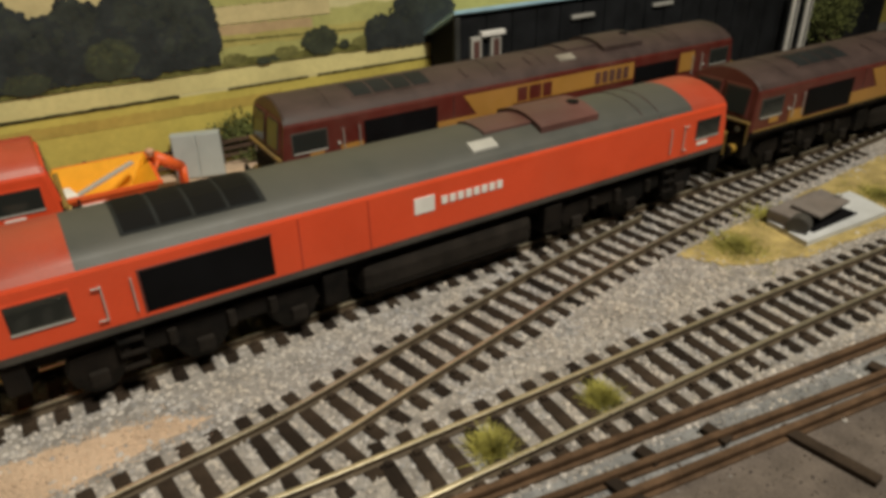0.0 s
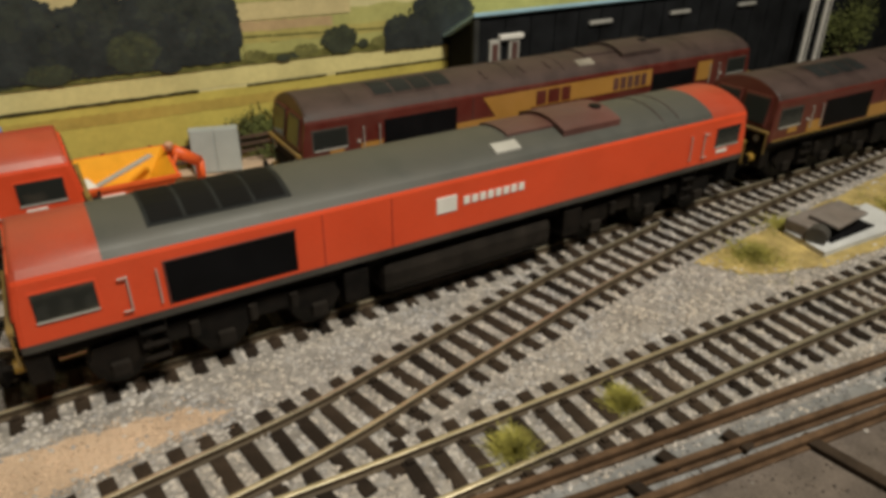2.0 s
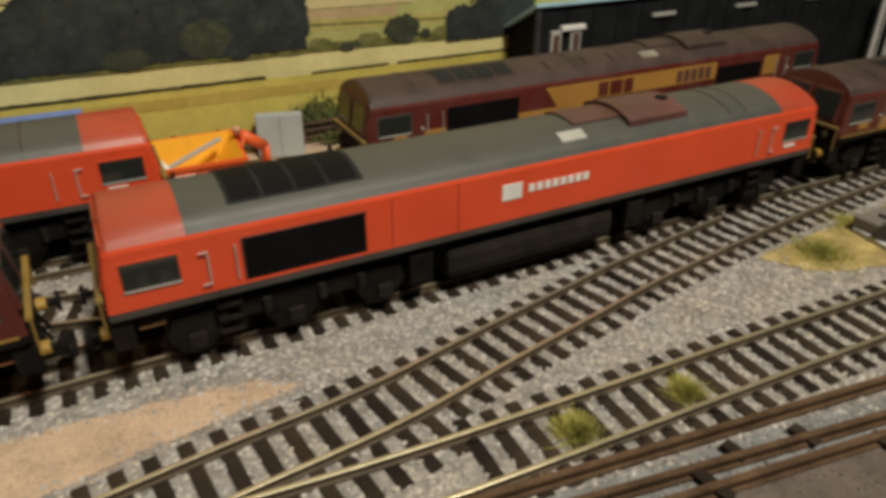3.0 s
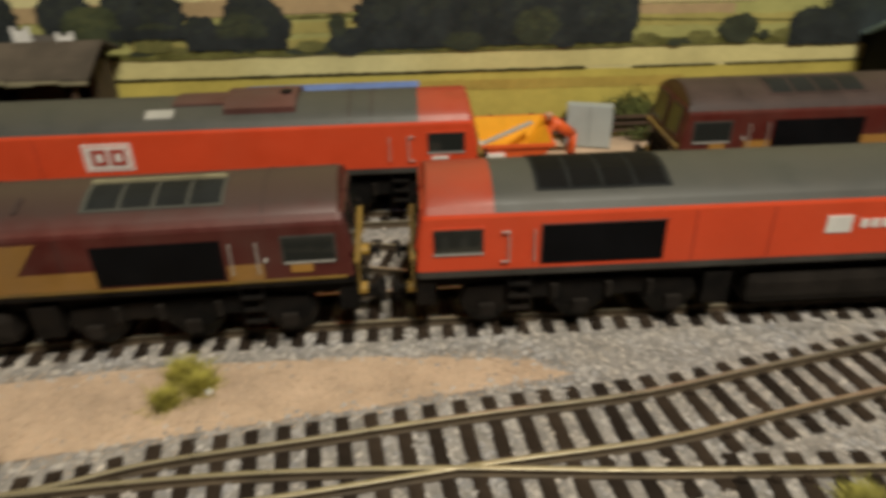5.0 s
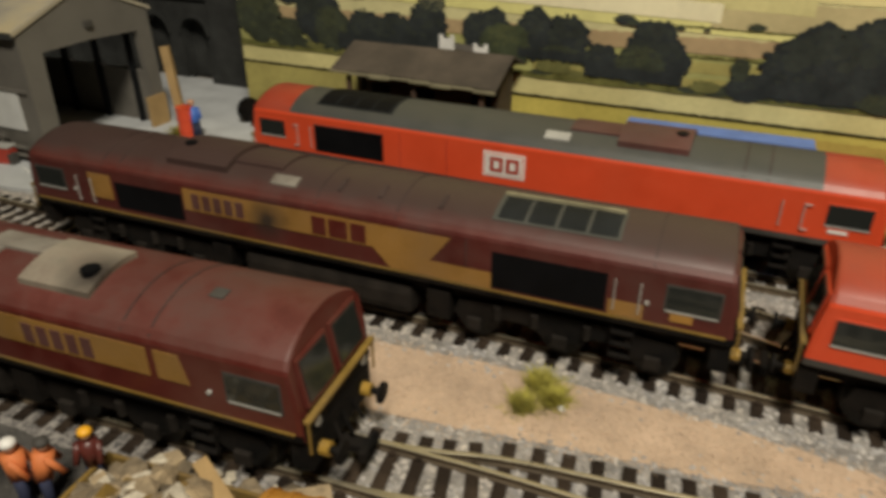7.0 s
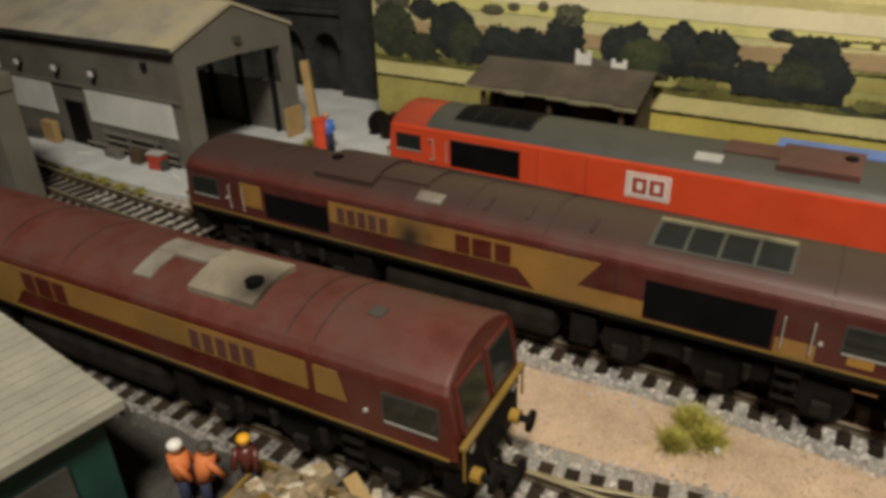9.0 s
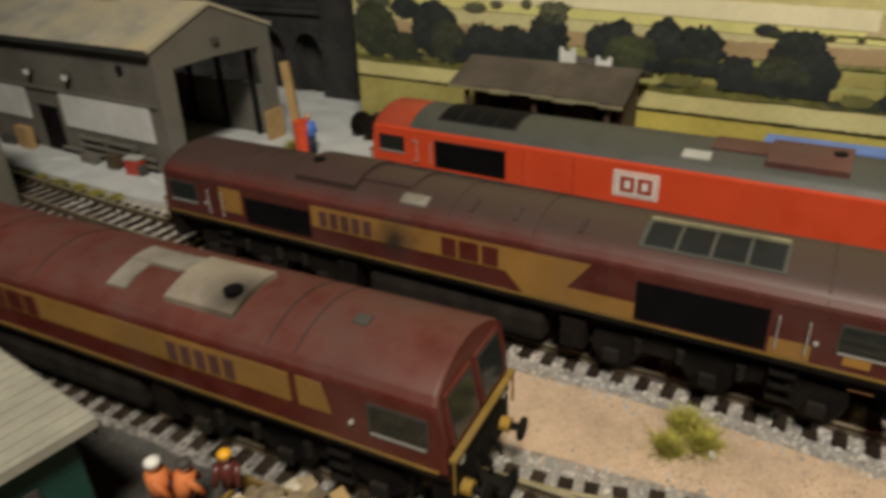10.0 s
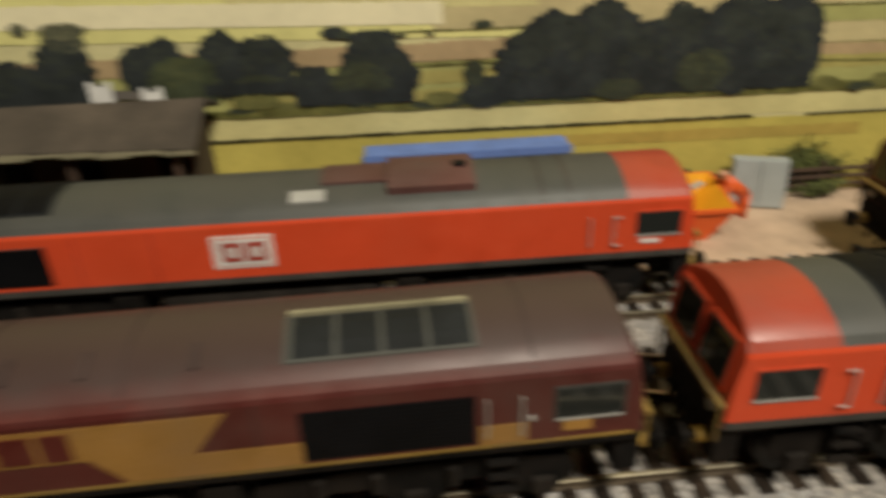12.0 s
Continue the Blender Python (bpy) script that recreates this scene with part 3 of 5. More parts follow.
band("printed_hedge", 0.0752, 0.0758, 5, PRINT_HEDGE, 0.0004, x0=-0.10, x1=-0.02, tilt=-0.010, seed=20)
band("printed_hedge", 0.0796, 0.0803, 5, PRINT_HEDGE, 0.0004, x0=0.06, x1=0.15, tilt=-0.01, seed=11)
band("printed_hedge", 0.0600, 0.0608, 5, PRINT_HEDGE, 0.0004, x0=0.08, x1=0.16, tilt=-0.035, seed=17)
rng_s = random.Random(44)
for i in range(40):
    tx, w_ = rng_s.uniform(-0.33, 0.19), rng_s.uniform(0.006, 0.018)
    z_ = rng_s.uniform(0.0452, 0.0480) - 0.006 * tx
    tree_print(tx, tx + w_, z_, z_ + rng_s.uniform(0.003, 0.0065), 5.2 + 0.04 * i, "mid" if i % 3 else "pale", 60 + i)
# far copses and bushes on the hill
for i, (x0, x1, z0, z1, tone) in enumerate([(-0.330, -0.300, 0.0760, 0.0900, "far"), (-0.304, -0.282, 0.0720, 0.0845, "dark"), (-0.300, -0.262, 0.0880, 0.0960, "far"), (-0.2573, -0.2403, 0.0774, 0.0831, "far"), (-0.241, -0.232, 0.0800, 0.0842, "far"), (-0.2227, -0.2165, 0.0805, 0.0858, "far"), (-0.2149, -0.1942, 0.0790, 0.0852, "far"),
                                            (-0.1129, -0.1007, 0.0745, 0.0798, "dark"), (-0.1070, -0.0990, 0.0742, 0.0775, "mid"), (-0.0848, -0.0795, 0.0742, 0.0763, "mid"), (-0.073, -0.069, 0.0742, 0.0758, "far"), (-0.0558, -0.0461, 0.0760, 0.0795, "mid"), (-0.335, -0.310, 0.090, 0.099, "far"), (-0.142, -0.118, 0.0970, 0.1040, "dark")]):
    tree_print(x0, x1, z0, z1, 7 + 0.05 * i, tone, 160 + i)
# the trees along the hedge: x from, x to, foot, top, tone
for k, (x0, x1, z0, z1, tone) in enumerate([
        (-0.3320, -0.2980, 0.0500, 0.0810, "mid"), (-0.3105, -0.2829, 0.0480, 0.0660, "mid"), (-0.2903, -0.2600, 0.0520, 0.0834, "dark"), (-0.2780, -0.2538, 0.0480, 0.0740, "mid"), (-0.2560, -0.2330, 0.0480, 0.0735, "dark"), (-0.2420, -0.2130, 0.0500, 0.0725, "dark"), (-0.2190, -0.1960, 0.0520, 0.0820, "dark"), (-0.2133, -0.1964, 0.0735, 0.0836, "far"),
        (-0.1880, -0.1726, 0.0560, 0.0770, "dark"), (-0.1801, -0.1630, 0.0580, 0.0792, "dark"), (-0.1600, -0.1380, 0.0540, 0.0806, "dark"), (-0.1470, -0.1217, 0.0540, 0.0780, "dark"), (-0.1489, -0.1251, 0.0550, 0.0636, "mid"), (-0.1518, -0.1270, 0.0490, 0.0560, "pale"), (-0.1795, -0.1500, 0.0490, 0.0722, "lit"),
        (-0.1266, -0.1070, 0.0490, 0.0660, "dark"), (-0.1060, -0.0805, 0.0490, 0.0796, "dark"), (-0.0975, -0.0755, 0.0485, 0.0710, "dark"), (-0.1105, -0.0855, 0.0480, 0.0672, "mid"), (-0.0760, -0.0600, 0.0470, 0.0535, "pale"),
        (-0.0605, -0.0395, 0.0450, 0.0585, "dark"), (-0.0585, -0.0500, 0.0530, 0.0652, "mid"), (-0.0480, -0.0140, 0.0470, 0.0760, "dark"), (-0.0415, -0.0020, 0.0470, 0.0822, "dark"), (-0.0205, 0.0130, 0.0475, 0.0862, "dark"), (0.0000, 0.0320, 0.0480, 0.0770, "dark"), (0.0230, 0.0560, 0.0490, 0.0790, "dark"), (0.0145, 0.0400, 0.0500, 0.0845, "dark"), (0.0350, 0.0680, 0.0500, 0.0858, "dark"), (0.0540, 0.0858, 0.0500, 0.0845, "dark"), (0.0640, 0.0850, 0.0490, 0.0690, "dark"), (0.0250, 0.0490, 0.0465, 0.0650, "mid"),
        (-0.0080, 0.0150, 0.0452, 0.0552, "mid"), (0.0451, 0.0573, 0.0448, 0.0525, "dark"), (0.0988, 0.1074, 0.0440, 0.0486, "mid"), (0.1227, 0.1442, 0.0442, 0.0592, "mid"), (0.1425, 0.1489, 0.0460, 0.0512, "mid"), (0.1560, 0.1790, 0.0436, 0.0615, "dark"), (0.1700, 0.2150, 0.0440, 0.0720, "dark")]):
    tree_print(x0, x1, z0, z1, 7.7 + 0.07 * k, tone, 20 + k)
# undergrowth that joins the trees at their feet
for x0, x1, z0, z1, sd in ((-0.046, 0.083, 0.0478, 0.0560, 71), (-0.124, -0.078, 0.0488, 0.0545, 72), (-0.262, -0.198, 0.0492, 0.0575, 73), (-0.158, -0.124, 0.0545, 0.0590, 74), (0.158, 0.215, 0.0445, 0.0520, 75)):
    band("printed_undergrowth", z0, z1, 7.6, TREE_TONES["dark"][0], 0.0012, x0=x0, x1=x1, tilt=-0.008, seed=sd)
for x, w, z0, z1 in [(-0.2005, 0.0085, 0.0555, 0.0635), (-0.1815, 0.0080, 0.0540, 0.0605)]:
    printed("printed_house", [(x, z0), (x + w, z0), (x + w, z1), (x + w * 0.75, z1), (x + w * 0.7, z1 - 0.0018), (x + w * 0.3, z1 - 0.0018), (x + w * 0.25, z1), (x, z1)], 12, WHITE)
printed("printed_house", [(-0.192, 0.0565), (-0.1815, 0.0560), (-0.1815, 0.0590), (-0.192, 0.0600)], 11, mat("printed_house_roof", (0.16, 0.14, 0.12), 0.7, bump=0))

# ---- room that closes the place ----
for nm, b, m_, lab in [("floor", (-2.2, 2.2, -2.0, 2.0, -0.98, -0.95), CARPET, "brown room carpet under the layout"), ("ceiling", (-2.2, 2.2, -2.0, 2.0, 1.45, 1.48), WALLPAPER, "plain cream room ceiling"),
                       ("wall_north", (-2.2, 2.2, 2.0, 2.05, -0.95, 1.45), WALLPAPER, "plain cream room wall"), ("wall_south", (-2.2, 2.2, -2.05, -2.0, -0.95, 1.45), WALLPAPER, "plain cream room wall"),
                       ("wall_east", (2.2, 2.25, -2.0, 2.0, -0.95, 1.45), WALLPAPER, "plain cream room wall"), ("wall_west", (-2.25, -2.2, -2.0, 2.0, -0.95, 1.45), WALLPAPER, "plain cream room wall")]:
    single(nm, boxm(*b), m_, lab, nm.split("_")[0], kind="structure")
trestle = thing("layout_support", "plain timber legs carrying the layout board", "table frame", kind="structure")
for x in (-0.85, 0.75):
    for y in (-0.36, 0.24):
        part("leg", boxm(x - 0.022, x + 0.022, y - 0.022, y + 0.022, -0.95, -0.018), PINE, trestle)

# ---- locomotives ----
L = 0.2575
ZB, ZG, ZT = 0.0230, 0.0425, 0.0491
PROFILE = [(-0.0174, ZB), (-0.0175, 0.0252), (-0.0175, 0.0340), (-0.0175, 0.0414), (-0.0171, ZG), (-0.0158, 0.0443), (-0.0124, 0.0463), (-0.0084, 0.0478), (-0.0044, 0.0488), (0, ZT)]
PROFILE = PROFILE + [(-y, z) for y, z in PROFILE[-2::-1]]


def roof_z(y):
    y = -abs(y)
    for (a, z0), (b, z1) in zip(PROFILE, PROFILE[1:]):
        if a <= y <= b and b > a:
            return z0 + (z1 - z0) * (y - a) / (b - a)
    return ZT


def roof_sheet(x0, x1, y0, y1, lift, n=10, rim=0.0):
    """A panel that follows the curve of the roof, lifted by its thickness."""
    bm = bmesh.new()
    rows = []
    for x in (x0, x1):
        rows.append([bm.verts.new((x, y0 + (y1 - y0) * k / n, roof_z(y0 + (y1 - y0) * k / n) + lift)) for k in range(n + 1)])
    low = [[bm.verts.new((v.co.x, v.co.y, v.co.z - lift - 0.0006)) for v in r] for r in rows]
    for k in range(n):
        bm.faces.new((rows[0][k], rows[0][k + 1], rows[1][k + 1], rows[1][k]))
        bm.faces.new((low[0][k], low[1][k], low[1][k + 1], low[0][k + 1]))
        for j in (0, 1):
            bm.faces.new((rows[j][k], low[j][k], low[j][k + 1], rows[j][k + 1]))
    for k in (0, n):
        bm.faces.new((rows[0][k], rows[1][k], low[1][k], low[0][k]))
    return bm


def body_mesh(scheme, sooty=False):
    """The shell: the cab ends lean back above the window sill."""
    h = L / 2
    xs = [-h, -h + 0.0012, -h + 0.0215, -h + 0.034, -0.060, -0.022, 0.022, 0.060, h - 0.034, h - 0.0215, h - 0.0012, h]
    bm = bmesh.new()
    rings = []
    for i, x in enumerate(xs):
        ring = []
        for y, z in PROFILE:
            end = i in (0, len(xs) - 1)
            s = 1 if x > 0 else -1
            lean = max(0, z - 0.0300) / (ZT - 0.0300) * 0.0032
            near = i in (0, 1, len(xs) - 2, len(xs) - 1)
            k = 0.982 if end else 1.0
            zz = ZB + (z - ZB) * (0.992 if end else 1.0)
            ring.append(bm.verts.new((x - s * lean * (1 if near else 0), y * k, zz)))
        rings.append(ring)
    n = len(PROFILE)
    for i, (r, s) in enumerate(zip(rings, rings[1:])):
        xm = abs((xs[i] + xs[i + 1]) / 2)
        for j in range(n - 1):
            f = bm.faces.new((r[j], r[j + 1], s[j + 1], s[j]))
            z = (PROFILE[j][1] + PROFILE[j + 1][1]) / 2
            if z < 0.0250:
                f.material_index = 2
            elif z > ZG and (scheme != "red" or xm < h - 0.0215):
                f.material_index = 1
            if scheme == "red" and z > ZG and xm >= h - 0.0215:
                f.material_index = 4
            if sooty and z > 0.0440 and xs[i] >= 0.02:
                f.material_index = 3
            f.smooth = z > 0.0440
        f = bm.faces.new((r[n - 1], r[0], s[0], s[n - 1]))
        f.material_index = 2
    bm.faces.new(rings[0])
    bm.faces.new(rings[-1][::-1])
    return bm


def louvre(bm, x0, x1, z0, z1, y, n, s):
    box(bm, x0, x1, y - s * 0.0002, y + s * 0.0002, z0, z1)
    for k in range(n):
        z = z0 + (z1 - z0) * (k + 0.5) / n
        box(bm, x0 + 0.0004, x1 - 0.0004, y, y + s * 0.00030, z - (z1 - z0) / n * 0.22, z + (z1 - z0) / n * 0.22)


def loco(label, scheme, at, flip=False, roof_grille=True, silver=False, clean_logo=False, bars=False, sooty=False, dark_roof=False, grimy=False):
    """A diesel locomotive, its long roof grille at the -x end unless flipped."""
    t = thing("locomotive", label, "locomotive", "model diesel locomotives", at=at)
    f = -1 if flip else 1
    h = L / 2
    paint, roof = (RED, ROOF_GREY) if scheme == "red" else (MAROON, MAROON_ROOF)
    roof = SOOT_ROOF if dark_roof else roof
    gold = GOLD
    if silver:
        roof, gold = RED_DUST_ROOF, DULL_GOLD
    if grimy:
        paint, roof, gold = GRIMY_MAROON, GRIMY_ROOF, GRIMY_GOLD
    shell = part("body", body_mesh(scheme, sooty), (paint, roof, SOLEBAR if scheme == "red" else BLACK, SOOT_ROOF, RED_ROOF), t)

    def X(a, b):
        return (a, b) if f > 0 else (-b, -a)
    # roof
    gy = 0.0112 if scheme == "red" else -0.0008
    if roof_grille:
        g = part("roof_grille", roof_sheet(*X(-0.0955, -0.0580), -0.0124, gy + 0.0012, 0.0003), PANEL_GREY if scheme == "red" else (SOOT_ROOF if dark_roof else ROOF_GREY), t, "dark roof radiator grille")
        for k in range(4):
            a = -0.0945 + k * 0.0090
            part("mesh_panel", roof_sheet(*X(a, a + 0.0080), -0.0116, gy - 0.0004, 0.0005), GRILLE if scheme == "red" else PANEL_GREY, g)
        # pale strip along the crown edge only, raised above the mesh
        if scheme != "red" and not dark_roof:
            part("grille_edge", roof_sheet(*X(-0.0950, -0.0585), gy, gy + 0.0012, 0.0012), PALE_EDGE, g, "pale raised strip along one edge of the roof grille")
    else:
        part("roof_hatch", roof_sheet(*X(0.0990, 0.1030), -0.005, -0.0015, 0.0004), SOLEBAR, t)
    ex = SILVER if silver else (SOOT if scheme == "red" else roof)
    if silver:
        part("roof_panel", roof_sheet(*X(0.0270, 0.0340), -0.0125, -0.0010, 0.0006), ex, t, "pale grey roof panel")
        part("exhaust_plate", roof_sheet(*X(0.0270, 0.0520), -0.0030, 0.0045, 0.0009), ex, t, "pale raised exhaust pipe cover")
        q = part("exhaust_box", roof_sheet(*X(0.0480, 0.0700), -0.0125, 0.0050, 0.0017), SOOTY_SILVER, t, "pale sooty exhaust silencer cover")
    else:
        part("roof_panel", roof_sheet(*X(0.0092, 0.0190), -0.0134, -0.0095, 0.0006), PALE if scheme == "red" else SILVER, t, "pale grey roof panel")
        part("exhaust_plate", roof_sheet(*X(0.0178, 0.0372), -0.0070, 0.0090, 0.0008), ex, t, "raised exhaust plate")
        q = part("exhaust_box", roof_sheet(*X(0.0372, 0.0630), -0.0125, 0.0125, 0.0022), ex, t, "raised exhaust silencer cover")
    bm = bmesh.new()
    xx = sum(X(0.0570, 0.0610) if not silver else X(0.0640, 0.0680)) / 2
    yy = -0.0065 if silver else -0.0030
    tube(bm, (xx, yy, 0.0465), (xx, yy, roof_z(yy) + 0.0027), 0.0025 if silver else 0.0022, 14)
    part("exhaust_port", bm, GRILLE, q)
    for a in (0.0820, 0.0900) if scheme == "red" else (-0.1060, -0.0285, 0.0, 0.0820, 0.0900):
        part("roof_seam", roof_sheet(*X(a, a + 0.0005), -0.0168, 0.0168, 0.0002, 16), SOOT_ROOF, t)
    for a in (-0.0420, -0.0215, -0.0070) if scheme != "red" and not silver else ():
        part("roof_vent", roof_sheet(*X(a, a + 0.0014), -0.0118, -0.0060, 0.0005), SOOT_ROOF, t, "narrow dark roof vent")
    # sides
    for s in (-1, 1):
        y = s * 0.0175
        bm = bmesh.new()
        louvre(bm, *X(-0.0940, -0.0600), 0.0265, 0.0385, y, 11, s)
        sg = part("side_grille", bm, GRILLE, t, "black side radiator grille")
        if scheme == "red":
            bm = bmesh.new()
            box(bm, *X(-0.0945, -0.0596), y, y + s * 0.00035, 0.0386, 0.0389)
            box(bm, *X(-0.0945, -0.0941), y, y + s * 0.00035, 0.0265, 0.0386)
            part("grille_outline", bm, SOOT, sg)
        if scheme != "red" and not silver:
            bm = bmesh.new()
            louvre(bm, *X(0.0545, 0.0850), 0.0275, 0.0375, y, 8, s)
            part("side_grille", bm, GRILLE, t, "black side radiator grille")
        for e in (-1, 1):
            x0, x1 = sorted((e * (h - 0.0048), e * (h - 0.0185)))
            w = part("cab_window", boxm(x0 - 0.0006, x1 + 0.0006, y - s * 0.0004, y + s * 0.00015, 0.0302, 0.0388, bevel=0.00012), SOLEBAR if scheme != "red" else paint, t, "side cab window")
            part("pane", boxm(x0, x1, y - s * 0.0002, y + s * 0.00030, 0.0309, 0.0382, bevel=0.0001), GLASS, w)
            part("sill", boxm(x0, x1, y, y + s * 0.0004, 0.0303, 0.0309), PALE, w)
            for xr in () if silver else (h - 0.0255, h - 0.0325):
                bm = bmesh.new()
                tube(bm, (e * xr, y + s * 0.0007, 0.0280), (e * xr, y + s * 0.0007, 0.0372), 0.00022, 6)
                for zz in (0.0280, 0.0372):
                    tube(bm, (e * xr, y, zz), (e * xr, y + s * 0.0009, zz), 0.0002, 6)
                if scheme == "red" and xr > h - 0.03:
                    for zz in (0.0280, 0.0372):
                        tube(bm, (e * xr, y + s * 0.0007, zz), (e * (xr + 0.0022), y + s * 0.0007, zz), 0.00022, 6)
                part("handrail", bm, PALE, t, "thin pale handrail")
            if scheme != "red":
                bm = bmesh.new()
                tube(bm, (e * (h - 0.0235), y, 0.0318), (e * (h - 0.0235), y + s * 0.0006, 0.0318), 0.0006, 10)
                part("lamp_socket", bm, PALE, t)
            # steps below the cab door
            bm = bmesh.new()
            xc = e * (h - 0.029)
            for zz in (0.0110, 0.0150, 0.0190):
                box(bm, xc - 0.0032, xc + 0.0032, s * 0.0150, s * 0.0174, zz, zz + 0.0006)
            for d in (-0.0034, 0.0030):
                box(bm, xc + d, xc + d + 0.0004, s * 0.0158, s * 0.0166, 0.0105, 0.0235)
            part("cab_steps", bm, BLACK, t, "dark cab steps")
        for a in (-0.0305, -0.0520):
            x = X(a, a + 0.0003)
            part("body_seam", boxm(*x, y - s * 0.0002, y + s * 0.0002, 0.0255, 0.0412), SOOT_ROOF if scheme != "red" else SIGN_RED, t)
        if clean_logo:
            lg = part("logo_panel", boxm(-0.0140, 0.0034, y - s * 0.0002, y + s * 0.0002, 0.0284, 0.0388, bevel=0.0001), WHITE, t, "white framed logo panel")
            part("logo_frame", boxm(-0.0132, 0.0026, y, y + s * 0.00028, 0.0291, 0.0381), RED, lg)
            part("logo_field", boxm(-0.0129, 0.0023, y, y + s * 0.00036, 0.0294, 0.0378), WHITE, lg)
            for a in (-0.0112, -0.0045):
                mk = part("logo_mark", boxm(a, a + 0.0056, y, y + s * 0.0005, 0.0305, 0.0367, bevel=0.0001), SIGN_RED, lg)
                part("inset", boxm(a + 0.0018, a + 0.0040, y, y + s * 0.00058, 0.0320, 0.0352), WHITE, mk)
        if bars:
            lg = part("logo_panel", boxm(-0.0152, -0.0080, y - s * 0.0002, y + s * 0.0003, 0.0323, 0.0375, bevel=0.0001), WHITE, t, "small white logo block")
            for k in range(8):
                a = -0.0055 + k * 0.0030
                part("lettering_bar", boxm(a, a + 0.0022, y - s * 0.0002, y + s * 0.0003, 0.0336, 0.0361), WHITE, t)
        if scheme != "red":
            out = y + s * 0.0003
            far = 0.0890 if silver else 0.0535
            shapes = [[(-0.0600, 0.0258), (-0.0265, 0.0258), (-0.0205, 0.0322), (far, 0.0322), (far, 0.0402), (-0.0468, 0.0402), (-0.0400, 0.0312), (-0.0600, 0.0312)],
                      [(-0.1045, 0.0258), (-0.0948, 0.0258), (-0.0948, 0.0306), (-0.1045, 0.0306)],
                      [(0.0868, 0.0300), (0.0975, 0.0300), (0.0975, 0.0395), (0.0868, 0.0395)] if not silver else [(0.0912, 0.0322), (0.1000, 0.0322), (0.0980, 0.0402), (0.0912, 0.0402)],
                      [(-h + 0.002, 0.0249), (h - 0.002, 0.0249), (h - 0.002, 0.0256), (-h + 0.002, 0.0256)]]
            for sh, coat in zip(shapes, (gold, gold, gold, OLD_YELLOW)):
                pts = [(f * a, z) for a, z in sh]
                bm = prism(pts, y - s * 0.0001, y + s * 0.00022)
                part("gold_band", bm, coat, t, "gold livery band")
            for a, w_ in ((-0.0155, 0.0027), (-0.0082, 0.0034), (-0.0012, 0.0026)):
                part("lettering_bar", boxm(f * a - w_, f * a + w_, y, y + s * 0.00045, 0.0330, 0.0392), MAROON, t)
            for k in range(5):
                a = f * ((0.0620 if silver else 0.0390) + (k - 2) * 0.0046)
                part("number_bar", boxm(a - 0.0016, a + 0.0016, y, y + s * 0.00045, 0.0332, 0.0388), SOOT, t)
            a = f * -(h - 0.0140)
            part("crest", boxm(a - 0.0030, a + 0.0030, y, y + s * 0.0003, 0.0275, 0.0300, bevel=0.0001), GOLD, t)
        else:
            a = h - 0.0140
            part("number_bar", boxm(a - 0.0030, a + 0.0030, y, y + s * 0.0003, 0.0280, 0.0292), WHITE, t)
    # ends
    for e in (-1, 1):
        xf = e * h
        fr = part("cab_front", boxm(*sorted((xf - e * 0.0003, xf + e * 0.0004)), -0.0163, 0.0163, ZB + 0.0004, 0.0285, bevel=0.0002), BLACK, t, "dark lower cab front")
        bm = bmesh.new()
        box(bm, *sorted((xf + e * 0.0002, xf + e * 0.0018)), -0.0172, 0.0172, 0.0286, 0.0298, bevel=0.0002)
        for yy in (-0.0168, 0.0168):
            tube(bm, (xf + e * 0.0012, yy, 0.0290), (xf + e * 0.0012, yy, 0.0200), 0.00035, 6)
        part("front_rail", bm, OLD_YELLOW, t, "mustard front handrail")
        for s in (-1, 1):
            lean = Matrix.Translation((xf, 0, 0.0300)) @ Matrix.Rotation(e * -math.atan2(0.0032, ZT - 0.0300), 4, "Y") @ Matrix.Translation((-xf, 0, -0.0300))
            w = part("windscreen", boxm(*sorted((xf - e * 0.0006, xf + e * 0.0005)), *sorted((s * 0.0010, s * 0.0142)), 0.0306, 0.0436, bevel=0.0002, m=lean), paint, t, "front cab window")
            part("pane", boxm(*sorted((xf - e * 0.0002, xf + e * 0.0008)), *sorted((s * 0.0018, s * 0.0134)), 0.0318, 0.0427, bevel=0.0002, m=lean), GLASS, w)
            bm = bmesh.new()
            tube(bm, (xf, s * 0.0120, 0.0258), (xf + e * 0.0010, s * 0.0120, 0.0258), 0.0014, 12)
            part("headlight", bm, PALE, fr, "round headlight")
            bm = bmesh.new()
            tube(bm, (xf - e * 0.002, s * 0.0113, 0.0170), (xf + e * 0.0030, s * 0.0113, 0.0170), 0.0019, 10)
            bf = part("buffer", bm, YELLOW, t, "buffer with yellow housing")
            bm = bmesh.new()
            tube(bm, (xf + e * 0.0030, s * 0.0113, 0.0170), (xf + e * 0.0055, s * 0.0113, 0.0170), 0.0010, 8)
            tube(bm, (xf + e * 0.0055, s * 0.0113, 0.0170), (xf + e * 0.0064, s * 0.0113, 0.0170), 0.0030, 14)
            part("buffer_head", bm, BLACK, bf)
        part("buffer_beam", boxm(*sorted((xf - e * 0.0050, xf + e * 0.0005)), -0.0160, 0.0160, 0.0130, ZB, bevel=0.0005), BLACK, t)
        bm = bmesh.new()
        box(bm, *sorted((xf - e * 0.006, xf + e * 0.0080)), -0.0020, 0.0020, 0.0075, 0.0100, bevel=0.0003)
        box(bm, *sorted((xf + e * 0.0060, xf + e * 0.0080)), -0.0045, 0.0045, 0.0072, 0.0105, bevel=0.0003)
        part("coupling", bm, BLACK, t, "black tension lock coupling")
